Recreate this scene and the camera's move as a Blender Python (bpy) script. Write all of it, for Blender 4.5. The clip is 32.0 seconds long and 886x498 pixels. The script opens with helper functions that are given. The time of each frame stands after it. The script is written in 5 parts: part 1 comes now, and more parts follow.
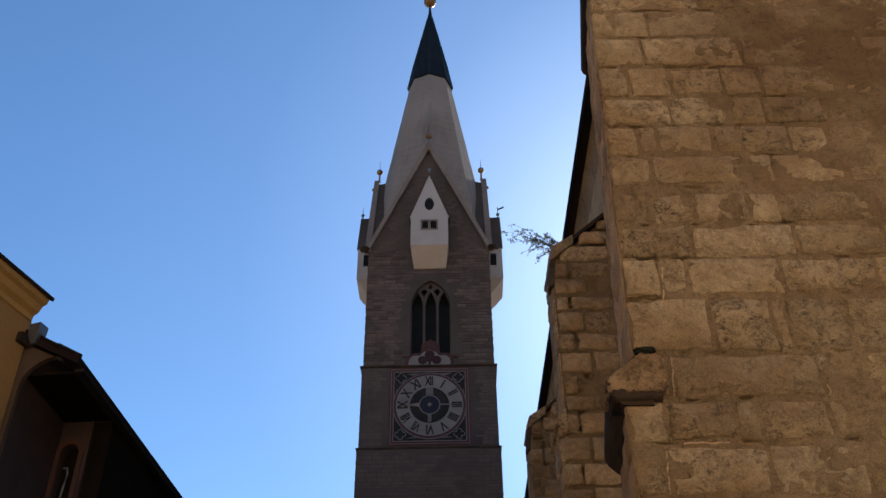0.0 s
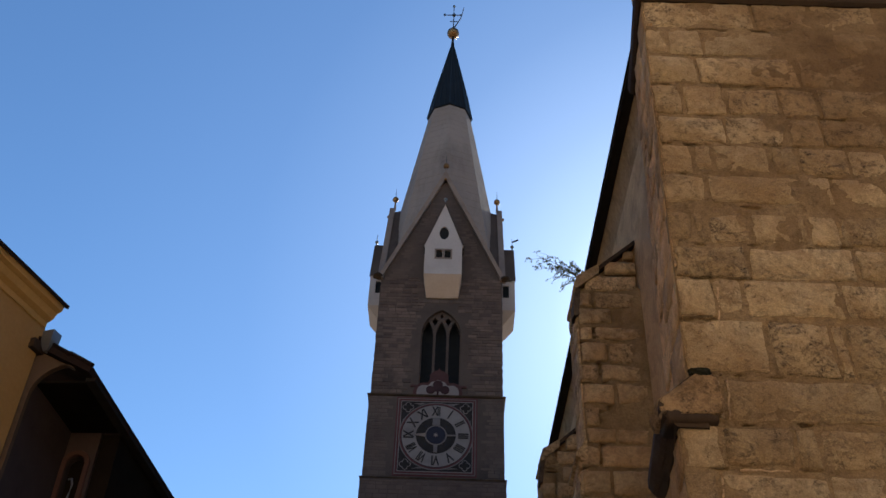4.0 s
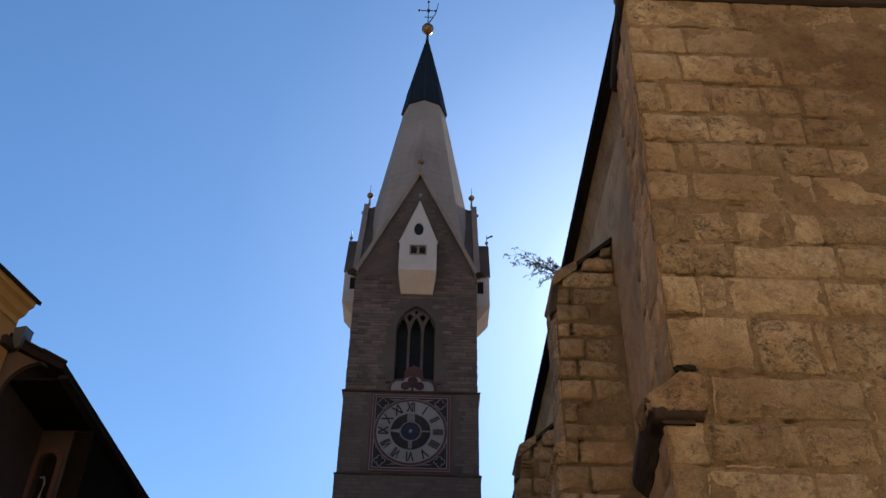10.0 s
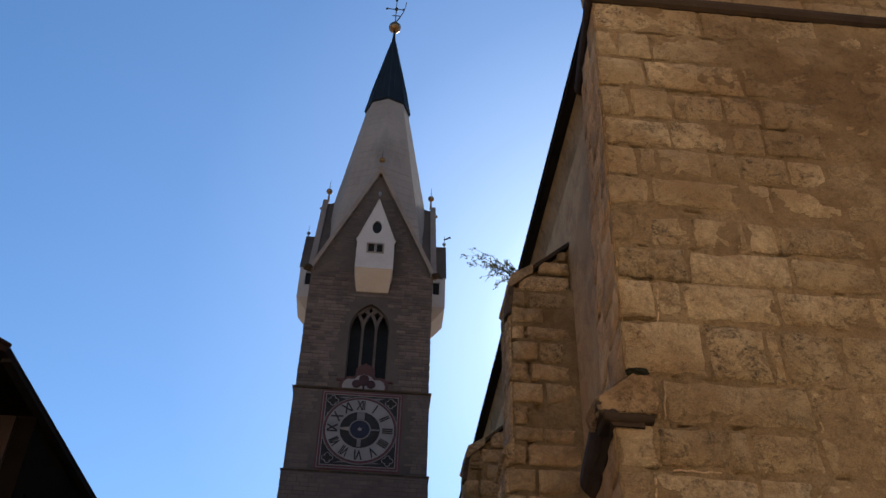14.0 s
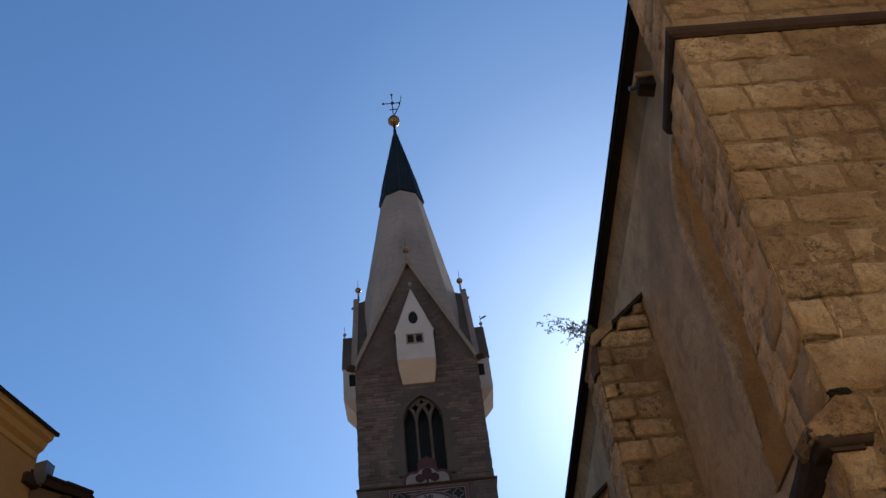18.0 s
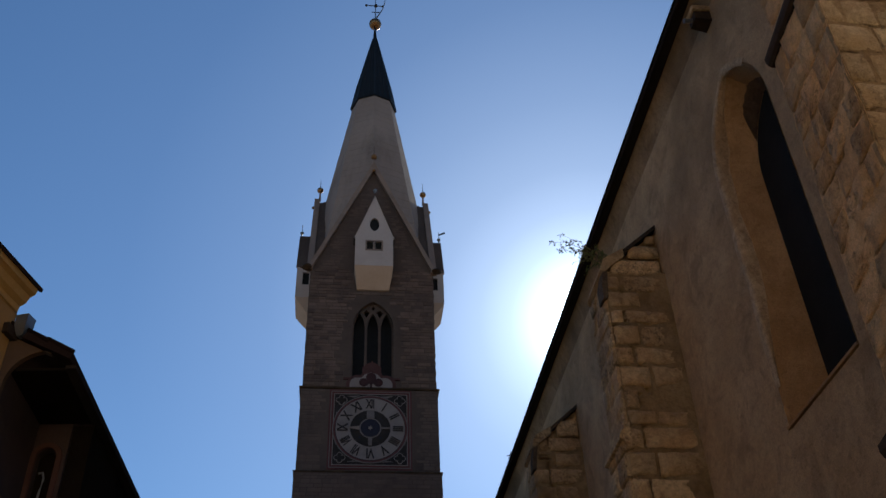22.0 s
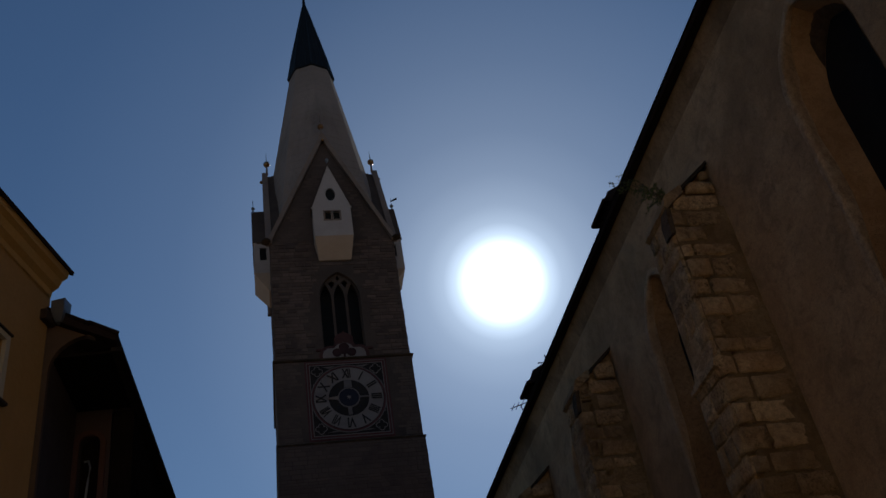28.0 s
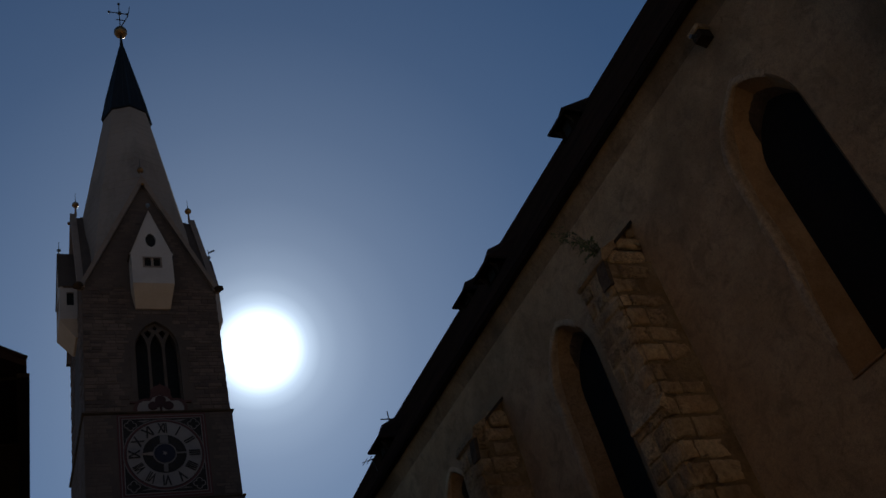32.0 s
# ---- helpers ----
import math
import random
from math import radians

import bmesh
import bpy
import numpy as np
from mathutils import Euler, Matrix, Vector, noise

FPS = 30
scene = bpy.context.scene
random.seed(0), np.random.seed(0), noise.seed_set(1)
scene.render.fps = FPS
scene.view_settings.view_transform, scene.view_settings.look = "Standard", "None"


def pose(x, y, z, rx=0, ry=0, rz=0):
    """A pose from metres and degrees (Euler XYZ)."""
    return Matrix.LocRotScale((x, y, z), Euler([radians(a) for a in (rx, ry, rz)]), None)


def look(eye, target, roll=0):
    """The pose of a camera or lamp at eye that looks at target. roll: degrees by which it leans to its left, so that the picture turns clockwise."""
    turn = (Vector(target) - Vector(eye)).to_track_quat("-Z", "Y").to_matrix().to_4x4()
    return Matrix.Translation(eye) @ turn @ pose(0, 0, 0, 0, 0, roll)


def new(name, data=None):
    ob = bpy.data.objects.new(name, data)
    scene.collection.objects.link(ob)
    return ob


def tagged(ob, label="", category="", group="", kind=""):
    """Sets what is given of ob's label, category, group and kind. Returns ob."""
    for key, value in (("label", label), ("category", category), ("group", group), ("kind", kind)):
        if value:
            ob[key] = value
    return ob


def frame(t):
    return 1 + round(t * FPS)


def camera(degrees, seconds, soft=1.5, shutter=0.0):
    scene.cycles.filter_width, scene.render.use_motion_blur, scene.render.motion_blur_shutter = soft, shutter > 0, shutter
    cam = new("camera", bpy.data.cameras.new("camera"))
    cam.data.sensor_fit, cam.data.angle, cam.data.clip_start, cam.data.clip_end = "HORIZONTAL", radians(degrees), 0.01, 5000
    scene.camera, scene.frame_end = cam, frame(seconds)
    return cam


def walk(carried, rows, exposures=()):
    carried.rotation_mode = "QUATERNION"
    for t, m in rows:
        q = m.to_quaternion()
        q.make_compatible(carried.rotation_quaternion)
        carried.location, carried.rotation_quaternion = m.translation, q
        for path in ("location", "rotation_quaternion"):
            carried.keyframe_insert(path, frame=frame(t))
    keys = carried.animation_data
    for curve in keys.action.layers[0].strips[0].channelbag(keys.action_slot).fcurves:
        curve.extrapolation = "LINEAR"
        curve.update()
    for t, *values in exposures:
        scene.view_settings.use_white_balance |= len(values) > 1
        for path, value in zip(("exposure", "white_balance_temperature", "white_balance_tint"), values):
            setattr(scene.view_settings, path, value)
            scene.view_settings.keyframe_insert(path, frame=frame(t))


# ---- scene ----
# ---- camera and walk ----
PATH = [
    (0, (2.671, -49.407, 1.602), (2.390, -41.439, 7.638), -0.67),
    (0.5, (2.624, -49.279, 1.624), (2.432, -41.681, 8.124), -0.40),
    (1, (2.533, -49.185, 1.593), (1.888, -41.687, 8.178), 2.52),
    (1.5, (2.443, -49.112, 1.602), (2.057, -41.543, 8.127), 2.30),
    (2, (2.326, -49.098, 1.601), (1.896, -41.360, 7.920), 0.20),
    (2.5, (2.288, -49.068, 1.591), (2.122, -41.299, 7.885), 0.46),
    (3, (2.318, -49.067, 1.607), (2.178, -41.277, 7.876), 1.44),
    (3.5, (2.362, -49.084, 1.597), (1.971, -41.344, 7.917), 2.59),
    (5.5, (2.242, -49.062, 1.610), (2.139, -41.211, 7.802), 1.09),
    (6, (2.258, -49.048, 1.611), (2.260, -41.193, 7.799), 0.83),
    (6.5, (2.255, -49.050, 1.625), (2.277, -41.273, 7.911), 0.69),
    (7, (2.247, -49.064, 1.621), (2.231, -41.394, 8.037), 0.61),
    (7.5, (2.238, -49.072, 1.622), (2.170, -41.374, 8.003), 1.02),
    (8, (2.234, -49.065, 1.625), (2.128, -41.348, 7.984), 1.26),
    (8.5, (2.226, -49.067, 1.618), (2.093, -41.337, 7.960), 1.41),
    (9, (2.230, -49.057, 1.618), (2.100, -41.301, 7.929), 1.48),
    (9.5, (2.237, -49.060, 1.615), (2.112, -41.276, 7.892), 1.26),
    (10, (2.243, -49.065, 1.623), (2.154, -41.280, 7.899), 1.20),
    (10.5, (2.249, -49.063, 1.619), (2.170, -41.267, 7.882), 1.14),
    (11, (2.254, -49.048, 1.616), (2.209, -41.220, 7.839), 1.10),
    (11.5, (2.266, -49.018, 1.616), (2.349, -41.181, 7.827), 0.76),
    (12, (2.256, -49.003, 1.609), (2.460, -41.099, 7.732), 1.34),
    (12.5, (2.258, -48.990, 1.607), (2.602, -41.088, 7.725), 0.71),
    (13, (2.249, -48.984, 1.615), (2.566, -41.135, 7.803), 1.42),
    (13.5, (2.244, -48.978, 1.619), (2.615, -41.185, 7.874), 1.81),
    (15.5, (2.236, -49.009, 1.615), (2.414, -41.264, 7.938), 0.87),
    (16, (2.226, -48.992, 1.635), (2.344, -41.261, 7.978), 0.92),
    (16.5, (2.138, -48.947, 1.654), (2.458, -41.520, 8.343), 0.14),
    (17, (1.769, -48.977, 1.626), (1.952, -41.398, 8.147), -3.87),
    (17.5, (1.462, -48.817, 1.622), (1.181, -41.354, 8.273), -5.58),
    (18, (1.149, -48.723, 1.682), (1.368, -41.537, 8.634), -7.38),
    (18.5, (0.677, -48.780, 1.593), (0.498, -41.281, 8.206), -3.18),
    (19, (0.337, -48.739, 1.570), (0.349, -41.340, 8.297), -3.17),
    (19.5, (0.089, -48.637, 1.567), (0.227, -41.077, 8.110), -1.56),
    (20, (-0.151, -48.615, 1.612), (0.430, -40.852, 7.888), -3.24),
    (20.5, (-0.256, -48.533, 1.622), (0.478, -40.915, 8.057), -3.80),
    (21, (-0.341, -48.514, 1.593), (0.198, -41.084, 8.264), -3.16),
    (21.5, (-0.448, -48.511, 1.595), (0.066, -40.668, 7.778), -1.38),
    (22, (-0.480, -48.517, 1.598), (0.327, -40.774, 7.875), -2.33),
    (22.5, (-0.479, -48.484, 1.613), (0.485, -40.805, 7.946), -2.19),
    (23, (-0.465, -48.459, 1.603), (0.622, -40.882, 8.038), -2.25),
    (23.5, (-0.466, -48.446, 1.581), (0.429, -40.893, 8.072), -1.25),
    (24, (-0.521, -48.400, 1.562), (-0.014, -40.706, 7.930), -1.28),
    (24.5, (-0.806, -48.447, 1.527), (0.155, -41.068, 8.208), -3.24),
    (25, (-1.088, -48.376, 1.572), (0.009, -40.805, 8.013), -2.02),
    (25.5, (-1.255, -48.343, 1.584), (-0.182, -40.716, 7.963), -3.44),
    (27.5, (-3.182, -48.094, 1.609), (-1.834, -40.585, 8.074), -5.78),
    (28, (-3.686, -47.977, 1.588), (-1.949, -40.126, 7.532), -10.54),
    (28.5, (-4.158, -47.799, 1.584), (-2.181, -40.232, 7.815), -13.07),
    (29, (-4.629, -47.600, 1.557), (-2.690, -39.999, 7.759), -11.42),
    (29.5, (-5.209, -47.453, 1.581), (-3.219, -39.891, 7.815), -13.13),
    (30, (-5.595, -47.277, 1.616), (-3.263, -39.895, 7.946), -10.47),
    (30.5, (-6.000, -47.132, 1.699), (-2.639, -40.037, 7.892), -15.70),
    (31, (-6.514, -47.060, 1.673), (-2.752, -40.492, 8.208), -17.53),
    (31.5, (-7.098, -47.014, 1.659), (-3.171, -40.273, 7.915), -15.77),
    (32, (-7.591, -46.994, 1.609), (-3.515, -40.135, 7.638), -17.96),
]
cam = camera(49.4, 32.0, soft=1.5)
walk(cam, [(t, look(eye, target, roll)) for t, eye, target, roll in PATH],
     exposures=[(0.0, 0.46), (16.0, 0.46), (17.2, 0.45), (18.0, 0.28), (18.5, 0.0), (22.0, -0.18), (24.5, -0.28), (25.5, -0.4), (27.5, -1.28), (32.0, -1.65)])

# ---- world and sun ----
SUN = Vector((0.232, 0.797, 0.557)).normalized()
SUN_EL, SUN_AZ = math.asin(SUN.z), math.atan2(SUN.x, SUN.y)

world = bpy.data.worlds.new("sky")
scene.world = world
world.use_nodes = True
wn, wl = world.node_tree.nodes, world.node_tree.links
wn.clear()
sky = wn.new("ShaderNodeTexSky")
sky.sky_type = "NISHITA"
sky.sun_disc = False
sky.sun_elevation, sky.sun_rotation = SUN_EL, SUN_AZ
sky.altitude, sky.air_density, sky.dust_density, sky.ozone_density = 560, 1.0, 0.12, 3.0
sky_bg = wn.new("ShaderNodeBackground")
sky_bg.inputs["Strength"].default_value = 0.13
depth_of_blue = wn.new("ShaderNodeHueSaturation")
depth_of_blue.inputs["Saturation"].default_value = 1.14
wl.new(sky.outputs[0], depth_of_blue.inputs["Color"])
wl.new(depth_of_blue.outputs[0], sky_bg.inputs["Color"])
# the sun's disc and the bright aureole round it
where = wn.new("ShaderNodeTexCoord")
toward = wn.new("ShaderNodeVectorMath")
toward.operation = "DOT_PRODUCT"
toward.inputs[1].default_value = SUN
wl.new(where.outputs["Generated"], toward.inputs[0])
arc = wn.new("ShaderNodeMath")
arc.operation = "ARCCOSINE"
wl.new(toward.outputs["Value"], arc.inputs[0])
ramp = wn.new("ShaderNodeValToRGB")
ramp.color_ramp.interpolation = "LINEAR"
for n, (deg_at, v) in enumerate(((0.0, 1.0), (1.1, 0.66), (1.6, 0.40), (2.1, 0.24), (2.7, 0.125), (3.5, 0.070), (4.6, 0.045), (6.5, 0.0280),
                                 (9.0, 0.0178), (13.0, 0.0110), (19.0, 0.0046), (27.0, 0.0012), (38.0, 0.0002), (56.0, 0.0))):
    e = ramp.color_ramp.elements[n] if n < 2 else ramp.color_ramp.elements.new(deg_at / 60)
    e.position, e.color = deg_at / 60, (v, v, v, 1)
turned = wn.new("ShaderNodeMath")
turned.operation = "MULTIPLY"
turned.inputs[1].default_value = 180 / math.pi / 60
wl.new(arc.outputs[0], turned.inputs[0])
wl.new(turned.outputs[0], ramp.inputs[0])
glow = wn.new("ShaderNodeMath")
glow.operation = "MULTIPLY"
glow.inputs[1].default_value = 16.6
wl.new(ramp.outputs[0], glow.inputs[0])
glow_bg = wn.new("ShaderNodeBackground")
glow_bg.inputs["Color"].default_value = (0.76, 0.91, 1.04, 1)
wl.new(glow.outputs[0], glow_bg.inputs["Strength"])
both = wn.new("ShaderNodeAddShader")
wl.new(sky_bg.outputs[0], both.inputs[0])
wl.new(glow_bg.outputs[0], both.inputs[1])
wl.new(both.outputs[0], wn.new("ShaderNodeOutputWorld").inputs["Surface"])

lamp = new("sun", bpy.data.lights.new("sun", "SUN"))
lamp.data.energy, lamp.data.angle, lamp.data.color = 5.0, radians(0.53), (1.0, 0.93, 0.82)
lamp.matrix_world = look((0, 0, 0), -SUN)


# ---- materials ----
def material(name, base, dark=None, light=None, scale=3.0, fine=18.0, stain=0.35, rough=0.85, bump=0.35,
             metal=0.0, vary=0.0, streak=0.0, depth=0.02):
    """Surface with broad stains, fine grain and relief, in world metres; vary: difference between objects."""
    m = bpy.data.materials.new(name)
    m.use_nodes = True
    n, l = m.node_tree.nodes, m.node_tree.links
    b = n["Principled BSDF"]
    dark = dark or tuple(c * 0.45 for c in base)
    light = light or tuple(min(1, c * 1.25) for c in base)
    geo = n.new("ShaderNodeNewGeometry")
    place = n.new("ShaderNodeMapping")
    place.inputs["Scale"].default_value = (1, 1, 0.25 if streak else 1)
    l.new(geo.outputs["Position"], place.inputs["Vector"])

    def tex(s, detail, rough_, src):
        t = n.new("ShaderNodeTexNoise")
        t.inputs["Scale"].default_value, t.inputs["Detail"].default_value = s, detail
        t.inputs["Roughness"].default_value = rough_
        l.new(src, t.inputs["Vector"])
        return t.outputs["Fac"]

    def ramped(src, a, z):
        r = n.new("ShaderNodeMapRange")
        r.inputs["From Min"].default_value, r.inputs["From Max"].default_value = a, z
        l.new(src, r.inputs["Value"])
        return r.outputs["Result"]

    def mix(f, a, c):
        x = n.new("ShaderNodeMix")
        x.data_type = "RGBA"
        if isinstance(f, float):
            x.inputs[0].default_value = f
        else:
            l.new(f, x.inputs[0])
        for sock, v in ((x.inputs[6], a), (x.inputs[7], c)):
            if isinstance(v, tuple):
                sock.default_value = (*v, 1)
            else:
                l.new(v, sock)
        return x.outputs[2]

    def times(a, k):
        x = n.new("ShaderNodeMath")
        x.operation = "MULTIPLY"
        l.new(a, x.inputs[0])
        if isinstance(k, float):
            x.inputs[1].default_value = k
        else:
            l.new(k, x.inputs[1])
        return x.outputs[0]

    broad = tex(scale * 0.35, 4, 0.6, geo.outputs["Position"])
    mid = tex(scale, 6, 0.65, place.outputs["Vector"])
    grain = tex(fine, 5, 0.7, geo.outputs["Position"])
    col = mix(ramped(broad, 0.35, 0.68), base, light)
    spots = times(ramped(mid, 0.5, 0.72), ramped(grain, 0.3, 0.62))
    col = mix(times(spots, stain), col, dark)
    if vary:
        info = n.new("ShaderNodeObjectInfo")
        hsv = n.new("ShaderNodeHueSaturation")
        v = n.new("ShaderNodeMapRange")
        v.inputs["To Min"].default_value, v.inputs["To Max"].default_value = 1 - vary, 1 + vary
        l.new(info.outputs["Random"], v.inputs["Value"])
        l.new(v.outputs["Result"], hsv.inputs["Value"])
        l.new(col, hsv.inputs["Color"])
        col = hsv.outputs["Color"]
    grit = n.new("ShaderNodeMapRange")
    grit.inputs["To Min"].default_value, grit.inputs["To Max"].default_value = 0.82, 1.15
    l.new(grain, grit.inputs["Value"])
    sat = n.new("ShaderNodeHueSaturation")
    l.new(col, sat.inputs["Color"])
    l.new(grit.outputs["Result"], sat.inputs["Value"])
    l.new(sat.outputs["Color"], b.inputs["Base Color"])
    b.inputs["Metallic"].default_value = metal
    b.inputs["Specular IOR Level"].default_value = 0.5 if metal or rough < 0.5 else 0.2
    rr = n.new("ShaderNodeMapRange")
    rr.inputs["To Min"].default_value, rr.inputs["To Max"].default_value = max(0.05, rough - 0.12), min(1, rough + 0.1)
    l.new(mid, rr.inputs["Value"])
    l.new(rr.outputs["Result"], b.inputs["Roughness"])
    if bump:
        sum_ = n.new("ShaderNodeMath")
        sum_.operation = "ADD"
        l.new(times(grain, 0.5), sum_.inputs[0])
        l.new(mid, sum_.inputs[1])
        bp = n.new("ShaderNodeBump")
        bp.inputs["Strength"].default_value, bp.inputs["Distance"].default_value = bump, depth
        l.new(sum_.outputs[0], bp.inputs["Height"])
        l.new(bp.outputs["Normal"], b.inputs["Normal"])
    return m


def islands(m, amount):
    """Lets the joined pieces of one mesh differ in brightness."""
    n, l = m.node_tree.nodes, m.node_tree.links
    b = n["Principled BSDF"]
    was = b.inputs["Base Color"].links[0].from_socket
    hsv, v, g = n.new("ShaderNodeHueSaturation"), n.new("ShaderNodeMapRange"), n.new("ShaderNodeNewGeometry")
    v.inputs["To Min"].default_value, v.inputs["To Max"].default_value = 1 - amount, 1 + amount
    l.new(g.outputs["Random Per Island"], v.inputs["Value"])
    l.new(v.outputs["Result"], hsv.inputs["Value"])
    l.new(was, hsv.inputs["Color"])
    l.new(hsv.outputs["Color"], b.inputs["Base Color"])
    return m


def stone(name, tones, dark, vary, pits=0.6, patch=0.8, scale=1.0, relief=0.06):
    """Hewn stone: three tones in cloudy patches, grey-black lichen, small pits, and a tone of its own for each object."""
    m = bpy.data.materials.new(name)
    m.use_nodes = True
    n, l = m.node_tree.nodes, m.node_tree.links
    b = n["Principled BSDF"]
    geo, info = n.new("ShaderNodeNewGeometry"), n.new("ShaderNodeObjectInfo")
    shift = n.new("ShaderNodeVectorMath")
    shift.operation = "MULTIPLY_ADD"
    shift.inputs[1].default_value = (1, 1, 1)
    l.new(geo.outputs["Position"], shift.inputs[0])
    l.new(info.outputs["Random"], shift.inputs[2])
    pos = shift.outputs[0]

    def noise_tex(s, detail=5, r=0.6, src=None, dist=0.0):
        t = n.new("ShaderNodeTexNoise")
        t.inputs["Scale"].default_value, t.inputs["Detail"].default_value = s * scale, detail
        t.inputs["Roughness"].default_value, t.inputs["Distortion"].default_value = r, dist
        l.new(src or geo.outputs["Position"], t.inputs["Vector"])
        return t.outputs["Fac"]

    def span(src, a, z, lo=0.0, hi=1.0):
        r = n.new("ShaderNodeMapRange")
        for k, v in zip(("From Min", "From Max", "To Min", "To Max"), (a, z, lo, hi)):
            r.inputs[k].default_value = v
        l.new(src, r.inputs["Value"])
        return r.outputs["Result"]

    def mul(a, c):
        x = n.new("ShaderNodeMath")
        x.operation = "MULTIPLY"
        l.new(a, x.inputs[0])
        if isinstance(c, float):
            x.inputs[1].default_value = c
        else:
            l.new(c, x.inputs[1])
        return x.outputs[0]

    def mix(f, a, c):
        x = n.new("ShaderNodeMix")
        x.data_type = "RGBA"
        l.new(f, x.inputs[0])
        for sock, v in ((x.inputs[6], a), (x.inputs[7], c)):
            if isinstance(v, tuple):
                sock.default_value = (*v, 1)
            else:
                l.new(v, sock)
        return x.outputs[2]

    cloud, mid, fine, grit = noise_tex(1.1, 5, 0.65, pos), noise_tex(3.7, 6, 0.7, pos, 0.4), noise_tex(30, 5, 0.8), noise_tex(85, 3, 0.75)
    broad = noise_tex(0.42, 4, 0.6)
    col = mix(span(cloud, 0.40, 0.62), tones[0], tones[1])
    col = mix(span(broad, 0.46, 0.66), col, tones[2])
    blotch = noise_tex(8.5, 6, 0.75, pos, 0.6)
    lot = n.new("ShaderNodeMath")
    lot.operation = "PINGPONG"
    l.new(mul(info.outputs["Random"], 7.3), lot.inputs[0])
    lot.inputs[1].default_value = 1.0
    sooty = span(lot.outputs[0], 0.40, 0.90, 0.38, 1.0)
    col = mix(mul(mul(mul(span(blotch, 0.44, 0.62), span(fine, 0.38, 0.58)), sooty), patch), col, dark)
    col = mix(mul(span(noise_tex(2.6, 5, 0.7, pos, 0.8), 0.50, 0.64), 0.6), col, tones[2])
    col = mix(mul(span(noise_tex(19, 4, 0.7, pos, 0.5), 0.50, 0.66), 0.35), col, tones[2])
    hole = mul(span(noise_tex(34, 6, 0.85, pos, 1.2), 0.56, 0.66), span(blotch, 0.42, 0.58))
    col = mix(mul(hole, pits), col, tuple(c * 0.6 for c in dark))
    hsv = n.new("ShaderNodeHueSaturation")
    own = span(info.outputs["Random"], 0, 1, 1 - vary, 1 + vary)
    l.new(mul(own, span(grit, 0.2, 0.8, 0.62, 1.34)), hsv.inputs["Value"])
    l.new(col, hsv.inputs["Color"])
    l.new(hsv.outputs["Color"], b.inputs["Base Color"])
    b.inputs["Roughness"].default_value = 0.95
    b.inputs["Specular IOR Level"].default_value = 0.15
    h = n.new("ShaderNodeMath")
    h.operation = "MULTIPLY_ADD"
    l.new(fine, h.inputs[0])
    h.inputs[1].default_value = 0.55
    l.new(mid, h.inputs[2])
    h2 = n.new("ShaderNodeMath")
    h2.operation = "SUBTRACT"
    l.new(h.outputs[0], h2.inputs[0])
    l.new(mul(hole, 0.5), h2.inputs[1])
    bp = n.new("ShaderNodeBump")
    bp.inputs["Strength"].default_value, bp.inputs["Distance"].default_value = 1.0, relief / scale
    l.new(h2.outputs[0], bp.inputs["Height"])
    l.new(bp.outputs["Normal"], b.inputs["Normal"])
    return m


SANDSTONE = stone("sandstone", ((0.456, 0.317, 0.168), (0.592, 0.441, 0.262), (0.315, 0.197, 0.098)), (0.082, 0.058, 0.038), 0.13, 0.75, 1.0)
MORTAR = stone("lime_mortar", ((0.327, 0.213, 0.108), (0.414, 0.287, 0.156), (0.207, 0.127, 0.061)), (0.069, 0.048, 0.029), 0.0, 0.5, 0.95)
LIME = stone("pale_lime_pointing", ((0.60, 0.405, 0.235), (0.70, 0.50, 0.315), (0.44, 0.28, 0.15)), (0.20, 0.125, 0.07), 0.1, 0.45, 0.7, 1.0, 0.05)
# redder, brighter copy of the sandstone makes up for weak light on the flank
BRIGHTFLANK = stone("brightened_flank_stone", ((0.74, 0.45, 0.22), (0.80, 0.55, 0.30), (0.55, 0.31, 0.14)), (0.11, 0.07, 0.04), 0.22, 0.2, 0.9)
ROUGHSTONE = stone("rubble_stone", ((0.50, 0.32, 0.165), (0.64, 0.45, 0.25), (0.27, 0.160, 0.080)), (0.035, 0.026, 0.018), 0.25, 0.6, 1.0, 1.1)
PLASTER = stone("weathered_plaster", ((0.51, 0.325, 0.173), (0.60, 0.395, 0.22), (0.30, 0.192, 0.105)), (0.16, 0.105, 0.058), 0.0, 0.12, 0.45, 0.62, 0.035)
JAMB = stone("jamb_plaster", ((0.43, 0.245, 0.112), (0.50, 0.30, 0.148), (0.30, 0.162, 0.073)), (0.10, 0.058, 0.03), 0.0, 0.0, 0.7, 0.8, 0.02)
DARKSTONE = material("blackened_stone", (0.030, 0.019, 0.012), (0.010, 0.007, 0.005), (0.065, 0.040, 0.024), 2.4, 20, 0.8, 0.9, 0.7, depth=0.03)
# dark tone standing for shade on the arch crowns and coping noses
SHADESTONE = stone("shaded_stone", ((0.12, 0.083, 0.055), (0.17, 0.12, 0.08), (0.07, 0.047, 0.032)), (0.02, 0.015, 0.011), 0.2, 0.4, 0.9)
# darker copy of the wall plaster, holding the shade under the eaves
SHADEPLASTER = stone("shaded_plaster", ((0.33, 0.207, 0.11), (0.43, 0.275, 0.152), (0.18, 0.114, 0.063)), (0.07, 0.045, 0.026), 0.0, 0.12, 0.6, 0.62, 0.035)
EAVEWOOD = material("dark_eaves_board", (0.028, 0.022, 0.018), None, None, 2, 20, 0.5, 0.8, 0.4)
